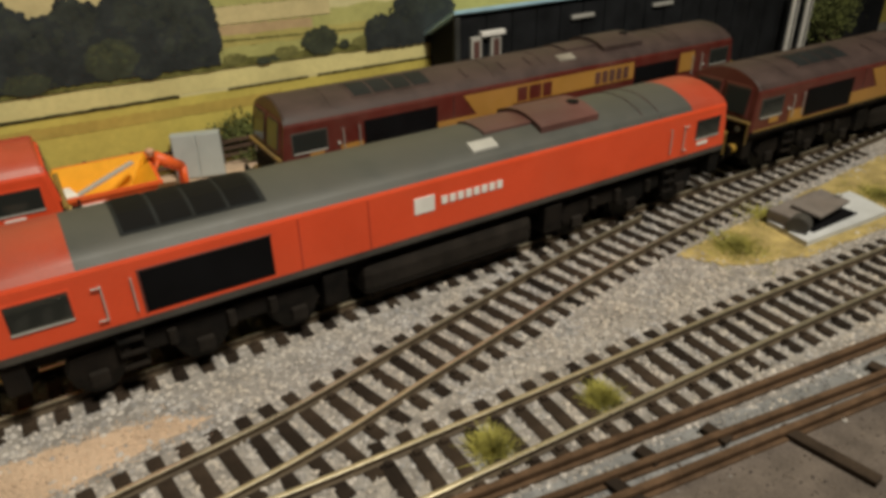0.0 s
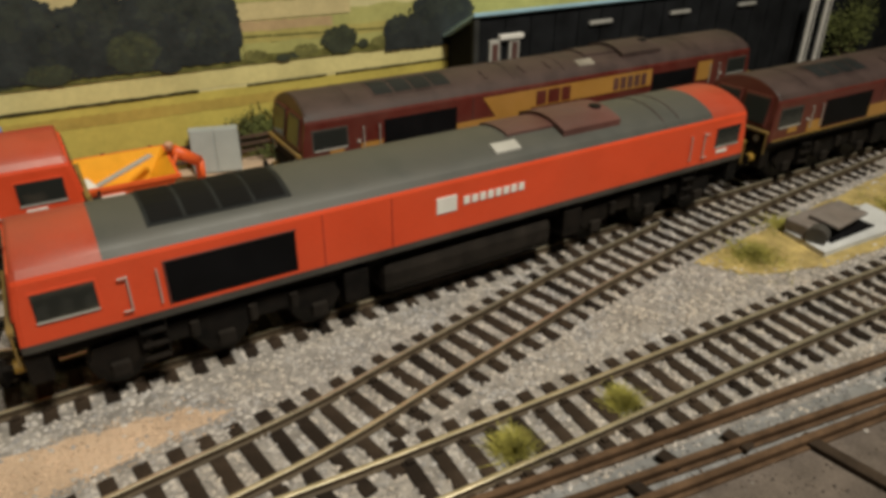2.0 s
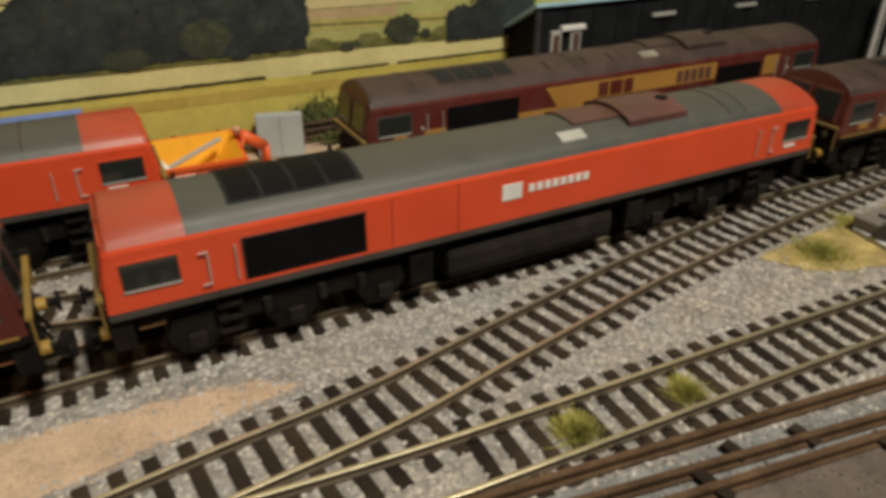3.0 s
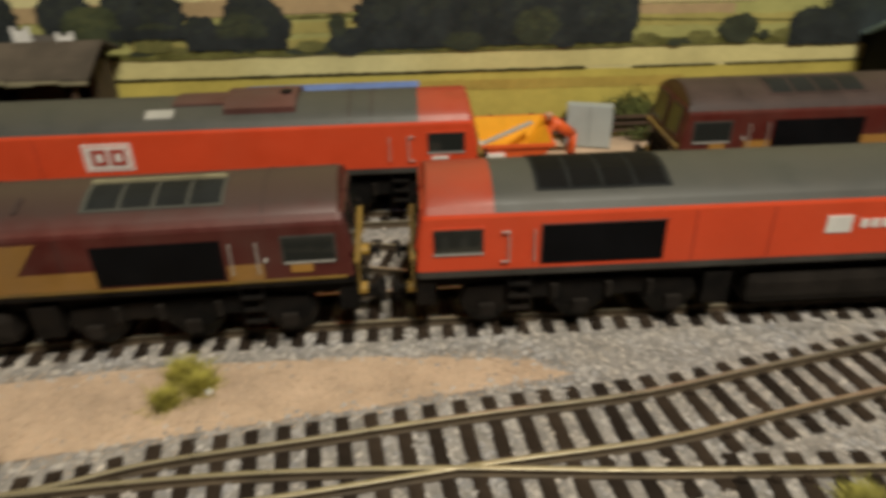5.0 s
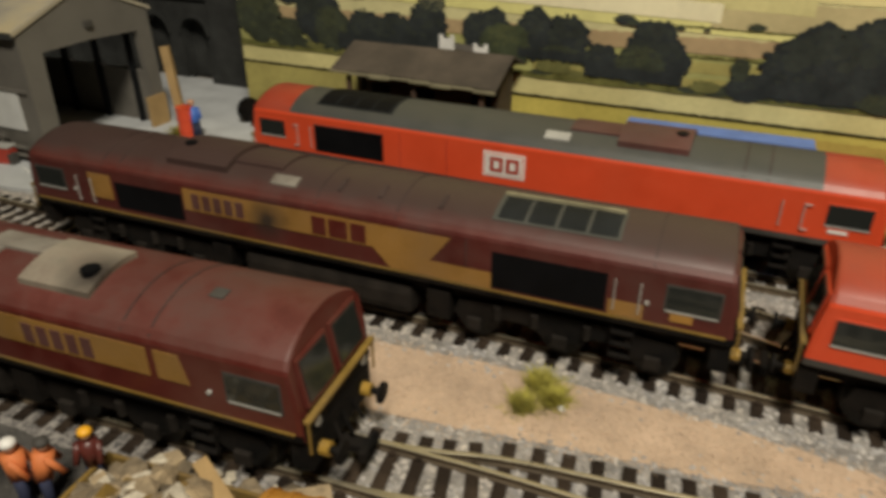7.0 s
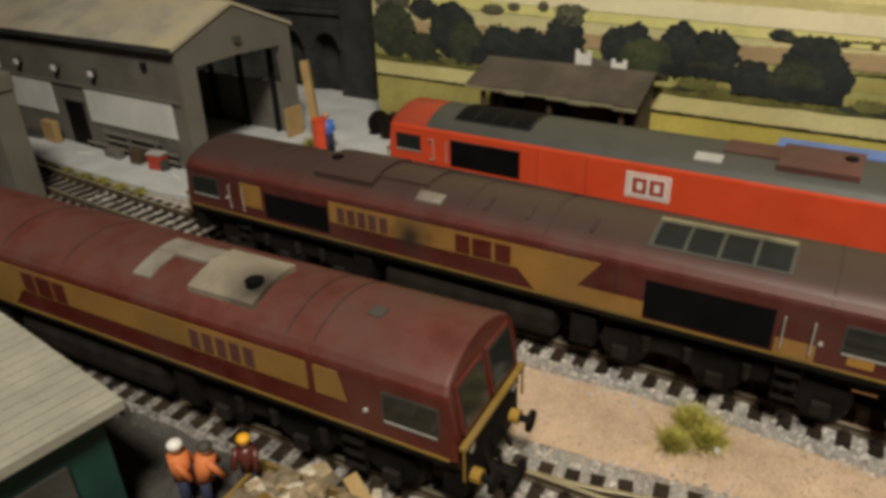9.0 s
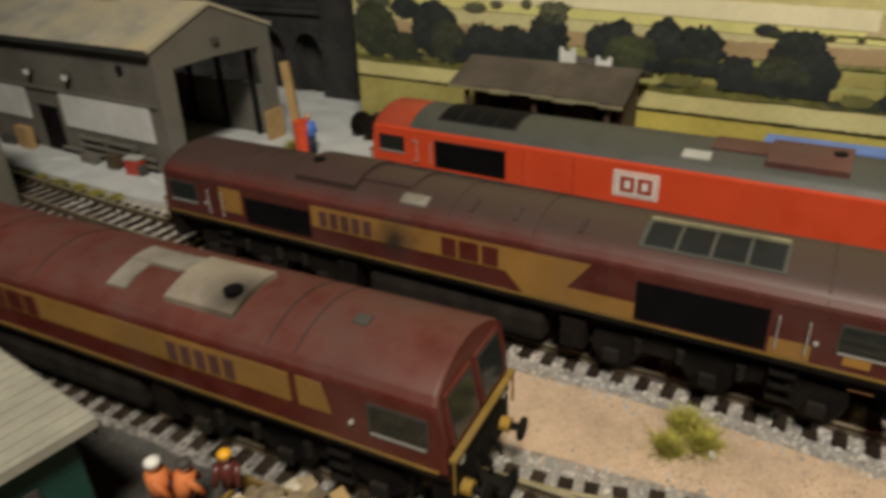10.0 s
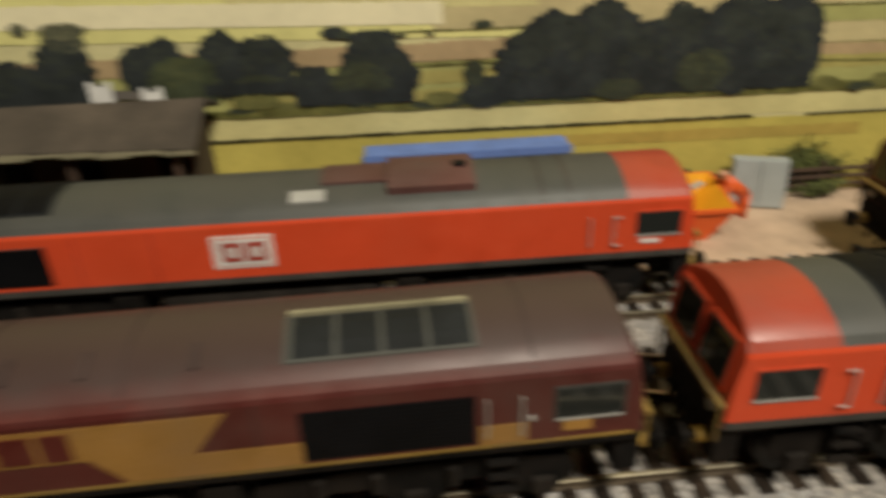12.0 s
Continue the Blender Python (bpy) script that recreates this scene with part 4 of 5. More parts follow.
        bm = bmesh.new()
        for yy in (-0.004, 0.0, 0.005):
            tube(bm, (xf, yy, 0.0190), (xf + e * 0.0028, yy * 1.2, 0.0120), 0.0006, 6)
        part("brake_hose", bm, BLACK, t)
    # below
    part("underframe", boxm(-h + 0.004, h - 0.004, -0.0130, 0.0130, 0.0175, ZB, bevel=0.0005), BLACK, t)
    tank = boxm(-0.0330, 0.0330, -0.0158, 0.0158, 0.0075, 0.0185, bevel=0.0032)
    part("fuel_tank", tank, UNDER_BROWN, t, "rounded black fuel tank")
    for a in (-0.046, 0.038):
        part("equipment_box", boxm(a, a + 0.008, -0.0160, 0.0160, 0.0095, 0.0200, bevel=0.0006), BLACK, t)
    for e in (-1, 1):
        c = e * 0.0815
        bg = part("bogie", boxm(c - 0.030, c + 0.030, -0.0070, 0.0070, 0.0090, 0.0185, bevel=0.0008), BLACK, t, "six-wheel bogie")
        for s in (-1, 1):
            arch = [(c - 0.0345, 0.0130), (c - 0.0325, 0.0098), (c - 0.0250, 0.0098), (c - 0.0180, 0.0132), (c - 0.0095, 0.0132), (c - 0.0050, 0.0098), (c + 0.0050, 0.0098), (c + 0.0095, 0.0132), (c + 0.0180, 0.0132), (c + 0.0250, 0.0098), (c + 0.0325, 0.0098), (c + 0.0345, 0.0130), (c + 0.0330, 0.0172), (c + 0.0130, 0.0188), (c - 0.0130, 0.0188), (c - 0.0330, 0.0172)]
            part("side_frame", prism(arch, s * 0.0122, s * 0.0142), BLACK, bg)
            for d in (-0.0275, 0.0, 0.0275):
                bm = bmesh.new()
                tube(bm, (c + d, s * 0.0080, 0.0101), (c + d, s * 0.0107, 0.0101), 0.0070, 20)
                tube(bm, (c + d, s * 0.0074, 0.0101), (c + d, s * 0.0080, 0.0101), 0.0076, 20)
                part("wheel", bm, WHEEL_STEEL, bg)
                bm = boxm(c + d - 0.0024, c + d + 0.0024, s * 0.0140, s * 0.0158, 0.0078, 0.0122, bevel=0.0006)
                part("axle_box", bm, UNDER_BROWN, bg)
            bm = bmesh.new()
            for d in (-0.0200, -0.0080, 0.0080, 0.0200):
                tube(bm, (c + d, s * 0.0150, 0.0135), (c + d, s * 0.0150, 0.0180), 0.0013, 8)
            part("spring", bm, UNDER_BROWN, bg)
    return t


def on_track(x, y, a):
    return pose(x, y, 0, 0, 0, a)


GAP_X = -0.0300
loco("red diesel locomotive with grey roof and white framed logo", "red", on_track(-0.1270, 0.0167, 0), clean_logo=True)
loco("maroon and gold diesel locomotive behind the red one", "maroon", on_track(0.0770 + L / 2, 0.0160, 0), dark_roof=True)
loco("dusty maroon and gold diesel locomotive coupled to a red one", "maroon", on_track(GAP_X - 0.0100 - L / 2, -0.0628, 1.9), flip=True, grimy=True)
loco("red diesel locomotive with grey roof and small white logo", "red", on_track(GAP_X + 0.0078 + L / 2, -0.0586, 0.0), bars=True)
loco("dark maroon diesel locomotive at the end of the train", "maroon", on_track(GAP_X + 0.0270 + L * 1.5, -0.0590, -1.0), dark_roof=True)
loco("maroon and gold diesel locomotive with pale exhaust roof", "maroon", on_track(-0.1255 - L / 2 * 0.997, -0.1365 - L / 2 * 0.08, 4.6), roof_grille=False, silver=True)

# ---- engine shed on the left ----
shed = thing("engine_shed", "grey rendered engine shed with weathered pitched roof and open end", "shed")
SX0, SX1, SY0, SY1, SE, SR = -0.640, -0.375, -0.021, 0.060, 0.0690, 0.0845
part("near_wall", boxm(SX0, SX1 - 0.002, SY0, SY0 + 0.003, 0.0022, SE), SHED_GREY, shed)
part("far_wall", boxm(SX0, SX1 - 0.002, SY1 - 0.003, SY1, 0.0022, 0.0330), SHED_GREY, shed)
part("far_beam", boxm(SX0, SX1 - 0.002, SY1 - 0.003, SY1, 0.0590, SE), SHED_GREY, shed)
SM = (SY0 + SY1) / 2
def gable(x0, x1, door):
    bm = bmesh.new()
    outer = [(SY0 - 0.001, 0.0022), (SY0 + 0.0095, 0.0022), (SY0 + 0.0110, 0.0580), (SM, 0.0590), (SY1 - 0.0085, 0.0580), (SY1 - 0.0045, 0.0022), (SY1 + 0.003, 0.0022), (SY1 + 0.001, SE), (SM, SR), (SY0 - 0.001, SE)]
    f = poly(bm, [(x0, y, z) for y, z in outer])
    r = bmesh.ops.extrude_face_region(bm, geom=[f])
    bmesh.ops.translate(bm, vec=(x1 - x0, 0, 0), verts=[v for v in r["geom"] if isinstance(v, bmesh.types.BMVert)])
    return bm
part("gable_frame", gable(SX1 - 0.002, SX1 + 0.002, True), SHED_GREY, shed, "grey gable frame round the open end")
# back wall in a dark colour that stands in for the shade inside
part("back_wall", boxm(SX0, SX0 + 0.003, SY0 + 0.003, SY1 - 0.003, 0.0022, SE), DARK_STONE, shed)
for s in (-1, 1):
    bm = bmesh.new()
    ye = SY0 - 0.003 if s < 0 else SY1 + 0.003
    pts = [(ye, SE - 0.001), (SM, SR + 0.001), (SM, SR + 0.003), (ye, SE + 0.001)]
    f = poly(bm, [(SX0 - 0.003, y, z) for y, z in pts])
    r = bmesh.ops.extrude_face_region(bm, geom=[f])
    bmesh.ops.translate(bm, vec=(SX1 - SX0 + 0.006, 0, 0), verts=[v for v in r["geom"] if isinstance(v, bmesh.types.BMVert)])
    part("roof_slope", bm, SHED_ROOF, shed)
part("skylight", boxm(SX0 + 0.12, SX1 - 0.06, SM - 0.006, SM + 0.006, SR + 0.001, SR + 0.006, bevel=0.001), SHED_WHITE, shed, "pale ridge skylight")
part("eaves_board", boxm(SX0, SX1 + 0.0025, SY0 - 0.0036, SY0 - 0.0031, SE - 0.0022, SE + 0.0008), DARK_STONE, shed, "dark eaves board")
part("bracket", boxm(-0.4030, -0.3990, SY0 - 0.0016, SY0, 0.0560, 0.0600, bevel=0.0003), BLACK_WALL, shed, "small dark bracket")
part("ledge", boxm(SX0, SX1, SY0 - 0.0012, SY0, 0.0395, 0.0410), SHED_GREY, shed)
for x0_, x1_ in ((-0.4640, -0.3850), (-0.5900, -0.5000)):
    part("wall_panel", boxm(x0_, x1_, SY0 - 0.0008, SY0, 0.0195, 0.0398), SHED_WHITE, shed, "off-white wall panel")
d = part("side_door", boxm(-0.4880, -0.4700, SY0 - 0.0010, SY0, 0.0024, 0.0300), GRILLE, shed, "small dark side door")
part("door_frame", boxm(-0.4900, -0.4680, SY0 - 0.0008, SY0 + 0.001, 0.0300, 0.0320), SHED_GREY, d)
for x in (-0.4486, -0.4857, -0.5267):
    l_ = part("wall_lamp", boxm(x - 0.0022, x + 0.0022, SY0 - 0.0032, SY0, 0.0490, 0.0525, bevel=0.0004), SOLEBAR, shed, "small wall lamp")
    part("lens", boxm(x - 0.0019, x + 0.0019, SY0 - 0.0040, SY0 - 0.0028, 0.0480, 0.0512, bevel=0.0004), WHITE, l_)
bm = bmesh.new()
for z, xa, xb in ((0.0062, -0.470, -0.386), (0.0105, -0.452, -0.386), (0.0150, -0.452, -0.400)):
    tube(bm, (xa, SY0 - 0.0025, z), (xb, SY0 - 0.0025, z), 0.0011, 8)
for x in (-0.451, -0.428, -0.404):
    box(bm, x, x + 0.0016, SY0 - 0.0034, SY0, 0.0022, 0.0165)
part("wall_pipe", bm, SHED_GREY, shed, "grey pipes on low brackets")
for x_, w_, h_, m_ in ((-0.398, 0.012, 0.006, SOLEBAR), (-0.418, 0.008, 0.008, HUT_WALL), (-0.440, 0.014, 0.0045, SHED_GREY), (-0.503, 0.014, 0.0135, PINE), (-0.522, 0.014, 0.006, SOLEBAR), (-0.548, 0.010, 0.008, SHED_GREY)):
    single("storage_crate", boxm(-w_ / 2, w_ / 2, -0.0022, 0.0022, 0.0, h_, bevel=0.0004), m_, "small weathered storage crate against the shed wall", "crate", "yard clutter", at=pose(x_, SY0 - 0.0062, 0.0022, 0, 0, 6 * math.sin(900 * x_)))
for x_, a_ in ((-0.462, 24), (-0.380, -18)):
    single("timber_offcut", boxm(-0.0055, 0.0055, -0.0007, 0.0007, -0.0003, 0.0003), SHED_WHITE, "pale scrap of board lying by the shed wall", "offcut", "yard clutter", at=pose(x_, SY0 - 0.0105, 0.0025, 0, 0, a_))
part("gable_lamp", boxm(SX1 + 0.0018, SX1 + 0.004, SM - 0.0022, SM + 0.0022, 0.0655, 0.0690, bevel=0.0004), SOLEBAR, shed, "small lamp above the opening")
# black posts and an added black block deepen the shade inside
for k in range(9):
    x = SX1 - 0.012 - k * 0.028
    for y_ in (SY0 + 0.003, SY1 - 0.006):
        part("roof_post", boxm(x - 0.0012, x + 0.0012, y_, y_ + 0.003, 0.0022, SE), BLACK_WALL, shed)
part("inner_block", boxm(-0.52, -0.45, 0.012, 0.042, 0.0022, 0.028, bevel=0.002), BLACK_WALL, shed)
part("timber_offcut", boxm(SX1 + 0.002, SX1 + 0.0045, SY1 - 0.012, SY1 + 0.001, 0.0022, 0.0200), PINE, shed)

box_ = thing("tool_box", "small dark red tool box with a pale lid by the shed", "tool box", "yard clutter", at=pose(-0.3990, -0.0272, 0.0022, 0, 0, 12))
part("body", boxm(-0.0050, 0.0050, -0.0030, 0.0030, 0.0, 0.0085, bevel=0.0005), SIGN_RED, box_)
part("lid", boxm(-0.0052, 0.0052, -0.0032, 0.0032, 0.0086, 0.0100, bevel=0.0005), PALE, box_, "pale grey lid")

# ---- second shed end on the near left ----
port = thing("shed_portal", "grey end frame of a second engine shed over the front track", "shed")
part("post", boxm(-0.430, -0.420, -0.0938, -0.0810, 0.0, 0.0575, bevel=0.0006), SHED_GREY, port)
part("post", boxm(-0.430, -0.420, -0.246, -0.230, 0.0, 0.058, bevel=0.0006), SHED_GREY, port)
part("lintel", boxm(-0.431, -0.419, -0.248, -0.0805, 0.0575, 0.0660, bevel=0.0006), SHED_GREY, port)
part("roof", boxm(-0.62, -0.4315, -0.252, -0.078, 0.066, 0.072, bevel=0.0006), SHED_ROOF, port)
part("side_wall", boxm(-0.62, -0.4315, -0.088, -0.084, 0.0, 0.066), SHED_GREY, port)

# ---- viaduct ----
via = thing("viaduct", "dark stone viaduct wall with blind arches", "viaduct")
VX0, VX1, VY = -0.900, -0.376, 0.148
part("wall", boxm(VX0, VX1 - 0.003, VY + 0.010, VY + 0.016, 0.0022, 0.0600), DARK_STONE, via)
part("pier", boxm(VX1 - 0.028, VX1, VY - 0.005, VY + 0.018, 0.0022, 0.0780, bevel=0.0010), DARK_STONE, via)
part("pier_plinth", boxm(VX1 - 0.030, VX1 + 0.002, VY - 0.007, VY - 0.0055, 0.0022, 0.0080, bevel=0.0005), DARK_STONE, via)
part("parapet", boxm(VX0, VX1 - 0.0285, VY + 0.001, VY + 0.012, 0.0625, 0.0760, bevel=0.0008), DARK_STONE, via)
part("string_course", boxm(VX0, VX1 - 0.0285, VY - 0.0025, VY + 0.012, 0.0590, 0.0622, bevel=0.0005), DARK_STONE, via)
part("coping", boxm(VX0, VX1 + 0.002, VY - 0.007, VY + 0.019, 0.0782, 0.0815, bevel=0.0008), DARK_STONE, via)
for i in range(12):
    cx = VX1 - 0.0465 - i * 0.036
    w, zs = 0.0120, 0.0340
    inner = [(cx - w, 0.0022)] + [(cx - w * math.cos(a), zs + w * math.sin(a)) for a in [math.pi * k / 12 for k in range(13)]] + [(cx + w, 0.0022)]
    outer = [(cx + 0.0179, 0.0022), (cx + 0.0179, 0.0588), (cx - 0.0179, 0.0588), (cx - 0.0179, 0.0022)]
    part("arch_bay", prism(inner + outer, VY, VY + 0.0095), DARK_STONE, via)
    ring = [(cx - (w + 0.0025) * math.cos(a), zs + (w + 0.0025) * math.sin(a)) for a in [math.pi * k / 12 for k in range(13)]]
    ring += [(cx + w * math.cos(a), zs + w * math.sin(a)) for a in [math.pi * k / 12 for k in range(13)]]
    part("arch_ring", prism(ring, VY - 0.0012, VY - 0.0001), DARK_STONE, via)

# ---- small things on the concrete yard ----
bm = bmesh.new()
tube(bm, (-0.3435, 0.045, 0.0022), (-0.3500, 0.047, 0.0520), 0.0032, 4)
single("wooden_post", bm, PINE, "pale square wooden post standing on the concrete", "post")


def figure(label, x, y, turn, coat, legs, hat, tall=0.0235, bend=0.0):
    """A small painted model figure in one mesh."""
    k = tall / 0.0235
    bm = bmesh.new()
    for s in (-1, 1):
        tube(bm, (0, s * 0.0014, 0), (0, s * 0.0012, 0.0110), 0.0013, 7, 0.0016)
    for f in bm.faces:
        f.material_index = 1
    before = set(bm.faces)
    lean = bend
    tube(bm, (0, 0, 0.0105), (lean, 0, 0.0190), 0.0026, 8, 0.0029)
    for s in (-1, 1):
        tube(bm, (lean, s * 0.0030, 0.0185), (lean * 1.1 + 0.0030, s * 0.0034, 0.0125), 0.0010, 6)
    before2 = set(bm.faces)
    for f in before2 - before:
        f.material_index = 0
    bmesh.ops.create_uvsphere(bm, u_segments=10, v_segments=7, radius=0.0018, matrix=Matrix.Translation((lean * 1.15, 0, 0.0212)))
    b3 = set(bm.faces)
    for f in b3 - before2:
        f.material_index = 2
    bmesh.ops.create_uvsphere(bm, u_segments=10, v_segments=6, radius=0.0020, matrix=Matrix.Translation((lean * 1.15, 0, 0.0222)) @ Matrix.Diagonal((1.1, 1.1, 0.75, 1)))
    for f in set(bm.faces) - b3:
        f.material_index = 3
    bmesh.ops.scale(bm, vec=(k, k, k), verts=bm.verts)
    return single("model_figure", bm, (coat, legs, SKIN, hat), label, "figurine", "painted worker figures", at=pose(x, y, 0.0004, 0, 0, turn), smooth=True)


figure("plain painted worker figurine in orange with white helmet", -0.1885, -0.1795, 40, HIVIS, NAVY, WHITE, 0.0215)
figure("plain painted worker figurine in orange beside another", -0.1838, -0.1772, 60, HIVIS, NAVY, SOLEBAR, 0.0205, bend=0.002)
figure("plain painted worker figurine with yellow helmet", -0.1775, -0.1682, -60, MAROON, NAVY, SKIP_YELLOW, 0.0195)
figure("plain painted worker figurine in orange leaning over the skip", 0.0525, 0.0665, 200, SKIP_ORANGE, SKIP_ORANGE, SKIN, 0.0225, bend=0.0120)
figure("plain painted worker figurine in blue on the concrete yard", -0.3315, 0.0415, -30, BLUE, NAVY, SKIN, 0.0225, bend=-0.003).location.z = 0.0022

bm = bmesh.new()
tube(bm, (0, 0, 0), (0, 0, 0.0190), 0.0045, 16)
for z_ in (0.0055, 0.0125, 0.0186):
    tube(bm, (0, 0, z_), (0, 0, z_ + 0.0006), 0.0048, 16)
single("red_drum", bm, RED, "upright red ribbed drum standing on the concrete", "drum", at=pose(-0.3370, 0.0400, 0.0022))
ws = thing("wheelset", "black loose model wheelset standing on the concrete", "wheelset", at=pose(-0.3200, 0.0790, 0.0022, 0, 0, -18))
for d in (-0.006, 0.006):
    bm = bmesh.new()
    tube(bm, (d - 0.0012, 0, 0.0075), (d + 0.0012, 0, 0.0075), 0.0075, 20)
    part("wheel", bm, BLACK, ws)
bm = bmesh.new()
tube(bm, (-0.007, 0, 0.0075), (0.007, 0, 0.0075), 0.0010, 8)
part("axle", bm, WHEEL_STEEL, ws)

stop = thing("buffer_stop", "small brown timber buffer stop behind the wheelset", "buffer stop", at=pose(-0.3060, 0.0780, 0.0022, 0, 0, -18))
for s in (-1, 1):
    part("post", boxm(s * 0.0060 - 0.0010, s * 0.0060 + 0.0010, 0.0, 0.0020, 0.0, 0.0160, bevel=0.0002), TIMBER, stop)
part("beam", boxm(-0.0090, 0.0090, -0.0012, -0.0001, 0.0130, 0.0160, bevel=0.0002), HUT_WALL, stop)

# ---- shelter hut against the backdrop ----
hut = thing("shelter_hut", "low timber shelter with sagging brown felt roof", "shelter")
HX0, HX1 = -0.2400, -0.1530
bm = bmesh.new()
n = 14
rows = []
for i in range(n + 1):
    x = HX0 + (HX1 - HX0) * i / n
    sag = 0.0018 * (i / n) ** 2
    rows.append([bm.verts.new((x, y, z)) for y, z in ((0.0440, 0.0518 - sag), (0.0680, 0.0606), (0.0840, 0.0540), (0.0840, 0.0528), (0.0680, 0.0594), (0.0440, 0.0507 - sag))])
for r, s in zip(rows, rows[1:]):
    for k in range(6):
        bm.faces.new((r[k], r[(k + 1) % 6], s[(k + 1) % 6], s[k]))
bm.faces.new(rows[0]); bm.faces.new(rows[-1][::-1])
part("roof", bm, HUT_ROOF, hut)
for k_ in range(8):
    xa, xb = HX0 + (HX1 - HX0) * k_ / 8, HX0 + (HX1 - HX0) * (k_ + 1) / 8
    za = 0.0018 * ((k_ + 0.5) / 8) ** 2
    part("fascia", boxm(xa, xb - 0.0002, 0.0434, 0.0440, 0.0501 - za - 0.0005 * (k_ % 3), 0.0512 - za - 0.0002 * (k_ % 2)), PALE_EDGE, hut, "pale worn fascia board")
part("back_wall", boxm(HX0 + 0.004, HX1 - 0.004, 0.0760, 0.0790, 0.0, 0.0548), HUT_WALL, hut)
part("front_wall", boxm(HX0 + 0.010, HX1 - 0.004, 0.0600, 0.0620, 0.0, 0.0500), HUT_WALL, hut)
for x in (HX0 + 0.007, -0.197, HX1 - 0.009):
    part("front_post", boxm(x, x + 0.002, 0.0465, 0.0485, 0.0, 0.0480), TIMBER, hut)
for x in (HX0 + 0.004, HX1 - 0.007):
    part("end_wall", boxm(x, x + 0.003, 0.0620, 0.0760, 0.0, 0.0520), HUT_WALL, hut)
for x in (HX0 + 0.010, -0.205, -0.175):
    part("window", boxm(x + 0.004, x + 0.014, 0.0594, 0.0602, 0.0250, 0.0420), GRILLE, hut)

blue = thing("blue_container", "long bright blue metal container behind the red locomotive", "container")
part("body", boxm(-0.0990, -0.0185, 0.0725, 0.0850, 0.0, 0.0332, bevel=0.0005), CONTAINER_BLUE, blue)
for k in range(18):
    x = -0.0970 + k * 0.0044
    part("rib", boxm(x, x + 0.0016, 0.0717, 0.0726, 0.002, 0.0300), CONTAINER_BLUE, blue)
part("top_rail", boxm(-0.0994, -0.0181, 0.0714, 0.0722, 0.0305, 0.0335), CONTAINER_BLUE, blue)

# ---- skip, cabinet, fence ----
skip_ = thing("skip", "orange open skip with yellow lining and rubbish inside", "skip")
def skip_shell(t):
    bm = bmesh.new()
    lo = [(0.0050 + t, 0.0480 + t), (0.0300 - t, 0.0480 + t), (0.0300 - t, 0.0690 - t), (0.0050 + t, 0.0690 - t)]
    hi = [(-0.0020 + t, 0.0455 + t), (0.0400 - t, 0.0455 + t), (0.0400 - t, 0.0730 - t), (-0.0020 + t, 0.0730 - t)]
    return bm, lo, hi
bm, lo, hi = skip_shell(0)
_, lo2, hi2 = skip_shell(0.0012)
v = [[bm.verts.new((*p, z if i_ < 2 else z2)) for i_, p in enumerate(ring)] for ring, z, z2 in ((lo, 0.0006, 0.0006), (hi, 0.0142, 0.0185), (hi2, 0.0142, 0.0185), (lo2, 0.0030, 0.0030))]
for a, b in zip(v, v[1:]):
    for i in range(4):
        f = bm.faces.new((a[i], a[(i + 1) % 4], b[(i + 1) % 4], b[i]))
        f.material_index = 1 if a is v[2] else 0
bm.faces.new(v[0][::-1])
bm.faces.new(v[3]).material_index = 1
part("tub", bm, (SKIP_ORANGE, SKIP_YELLOW), skip_)
part("rim", boxm(-0.0024, 0.0404, 0.0448, 0.0456, 0.0128, 0.0146, bevel=0.0002), SKIP_ORANGE, skip_)
for i, (a, w) in enumerate([(0.008, 0.010), (0.010, 0.012)]):
    part("lettering_bar", boxm(a, a + w, 0.0450 + 0.0006 * i, 0.0472, 0.0085 - 0.0035 * i, 0.0105 - 0.0035 * i), WHITE, skip_)
single("waste_board", boxm(-0.014, 0.014, -0.0012, 0.0012, -0.0004, 0.0004), PALE, "pale strip of waste lying in the skip", "offcut", at=pose(0.020, 0.058, 0.0150, 4, -12, 24))
single("waste_sheet", boxm(-0.005, 0.005, -0.004, 0.004, -0.0003, 0.0003), WHITE, "white sheet of waste lying in the skip", "offcut", at=pose(0.003, 0.052, 0.0145, 10, 8, 20))

cabt = thing("metal_cabinet", "pale grey two-door metal cabinet by the fence", "cabinet", at=pose(0.0622, 0.0748, 0.0005, -6, 0, -16))
part("body", boxm(-0.0108, 0.0108, -0.0020, 0.0040, 0.0, 0.0208, bevel=0.0003), CAB_GREY, cabt)
for s in (-1, 1):
    dr = part("door", boxm(*sorted((s * 0.0003, s * 0.0104)), -0.0026, -0.0018, 0.0006, 0.0203, bevel=0.0002), CAB_GREY, cabt)

fence = thing("fence", "brown timber post and rail fence before the backdrop", "fence")
x = -0.045
while x < 0.20:
    part("post", boxm(x, x + 0.0016, 0.0842, 0.0858, 0.0, 0.0150, bevel=0.0002), TIMBER, fence)
    x += 0.0200
for z in (0.0040, 0.0075, 0.0110):
    part("rail", boxm(-0.046, 0.20, 0.0832, 0.0842, z, z + 0.0016, bevel=0.0002), TIMBER, fence)


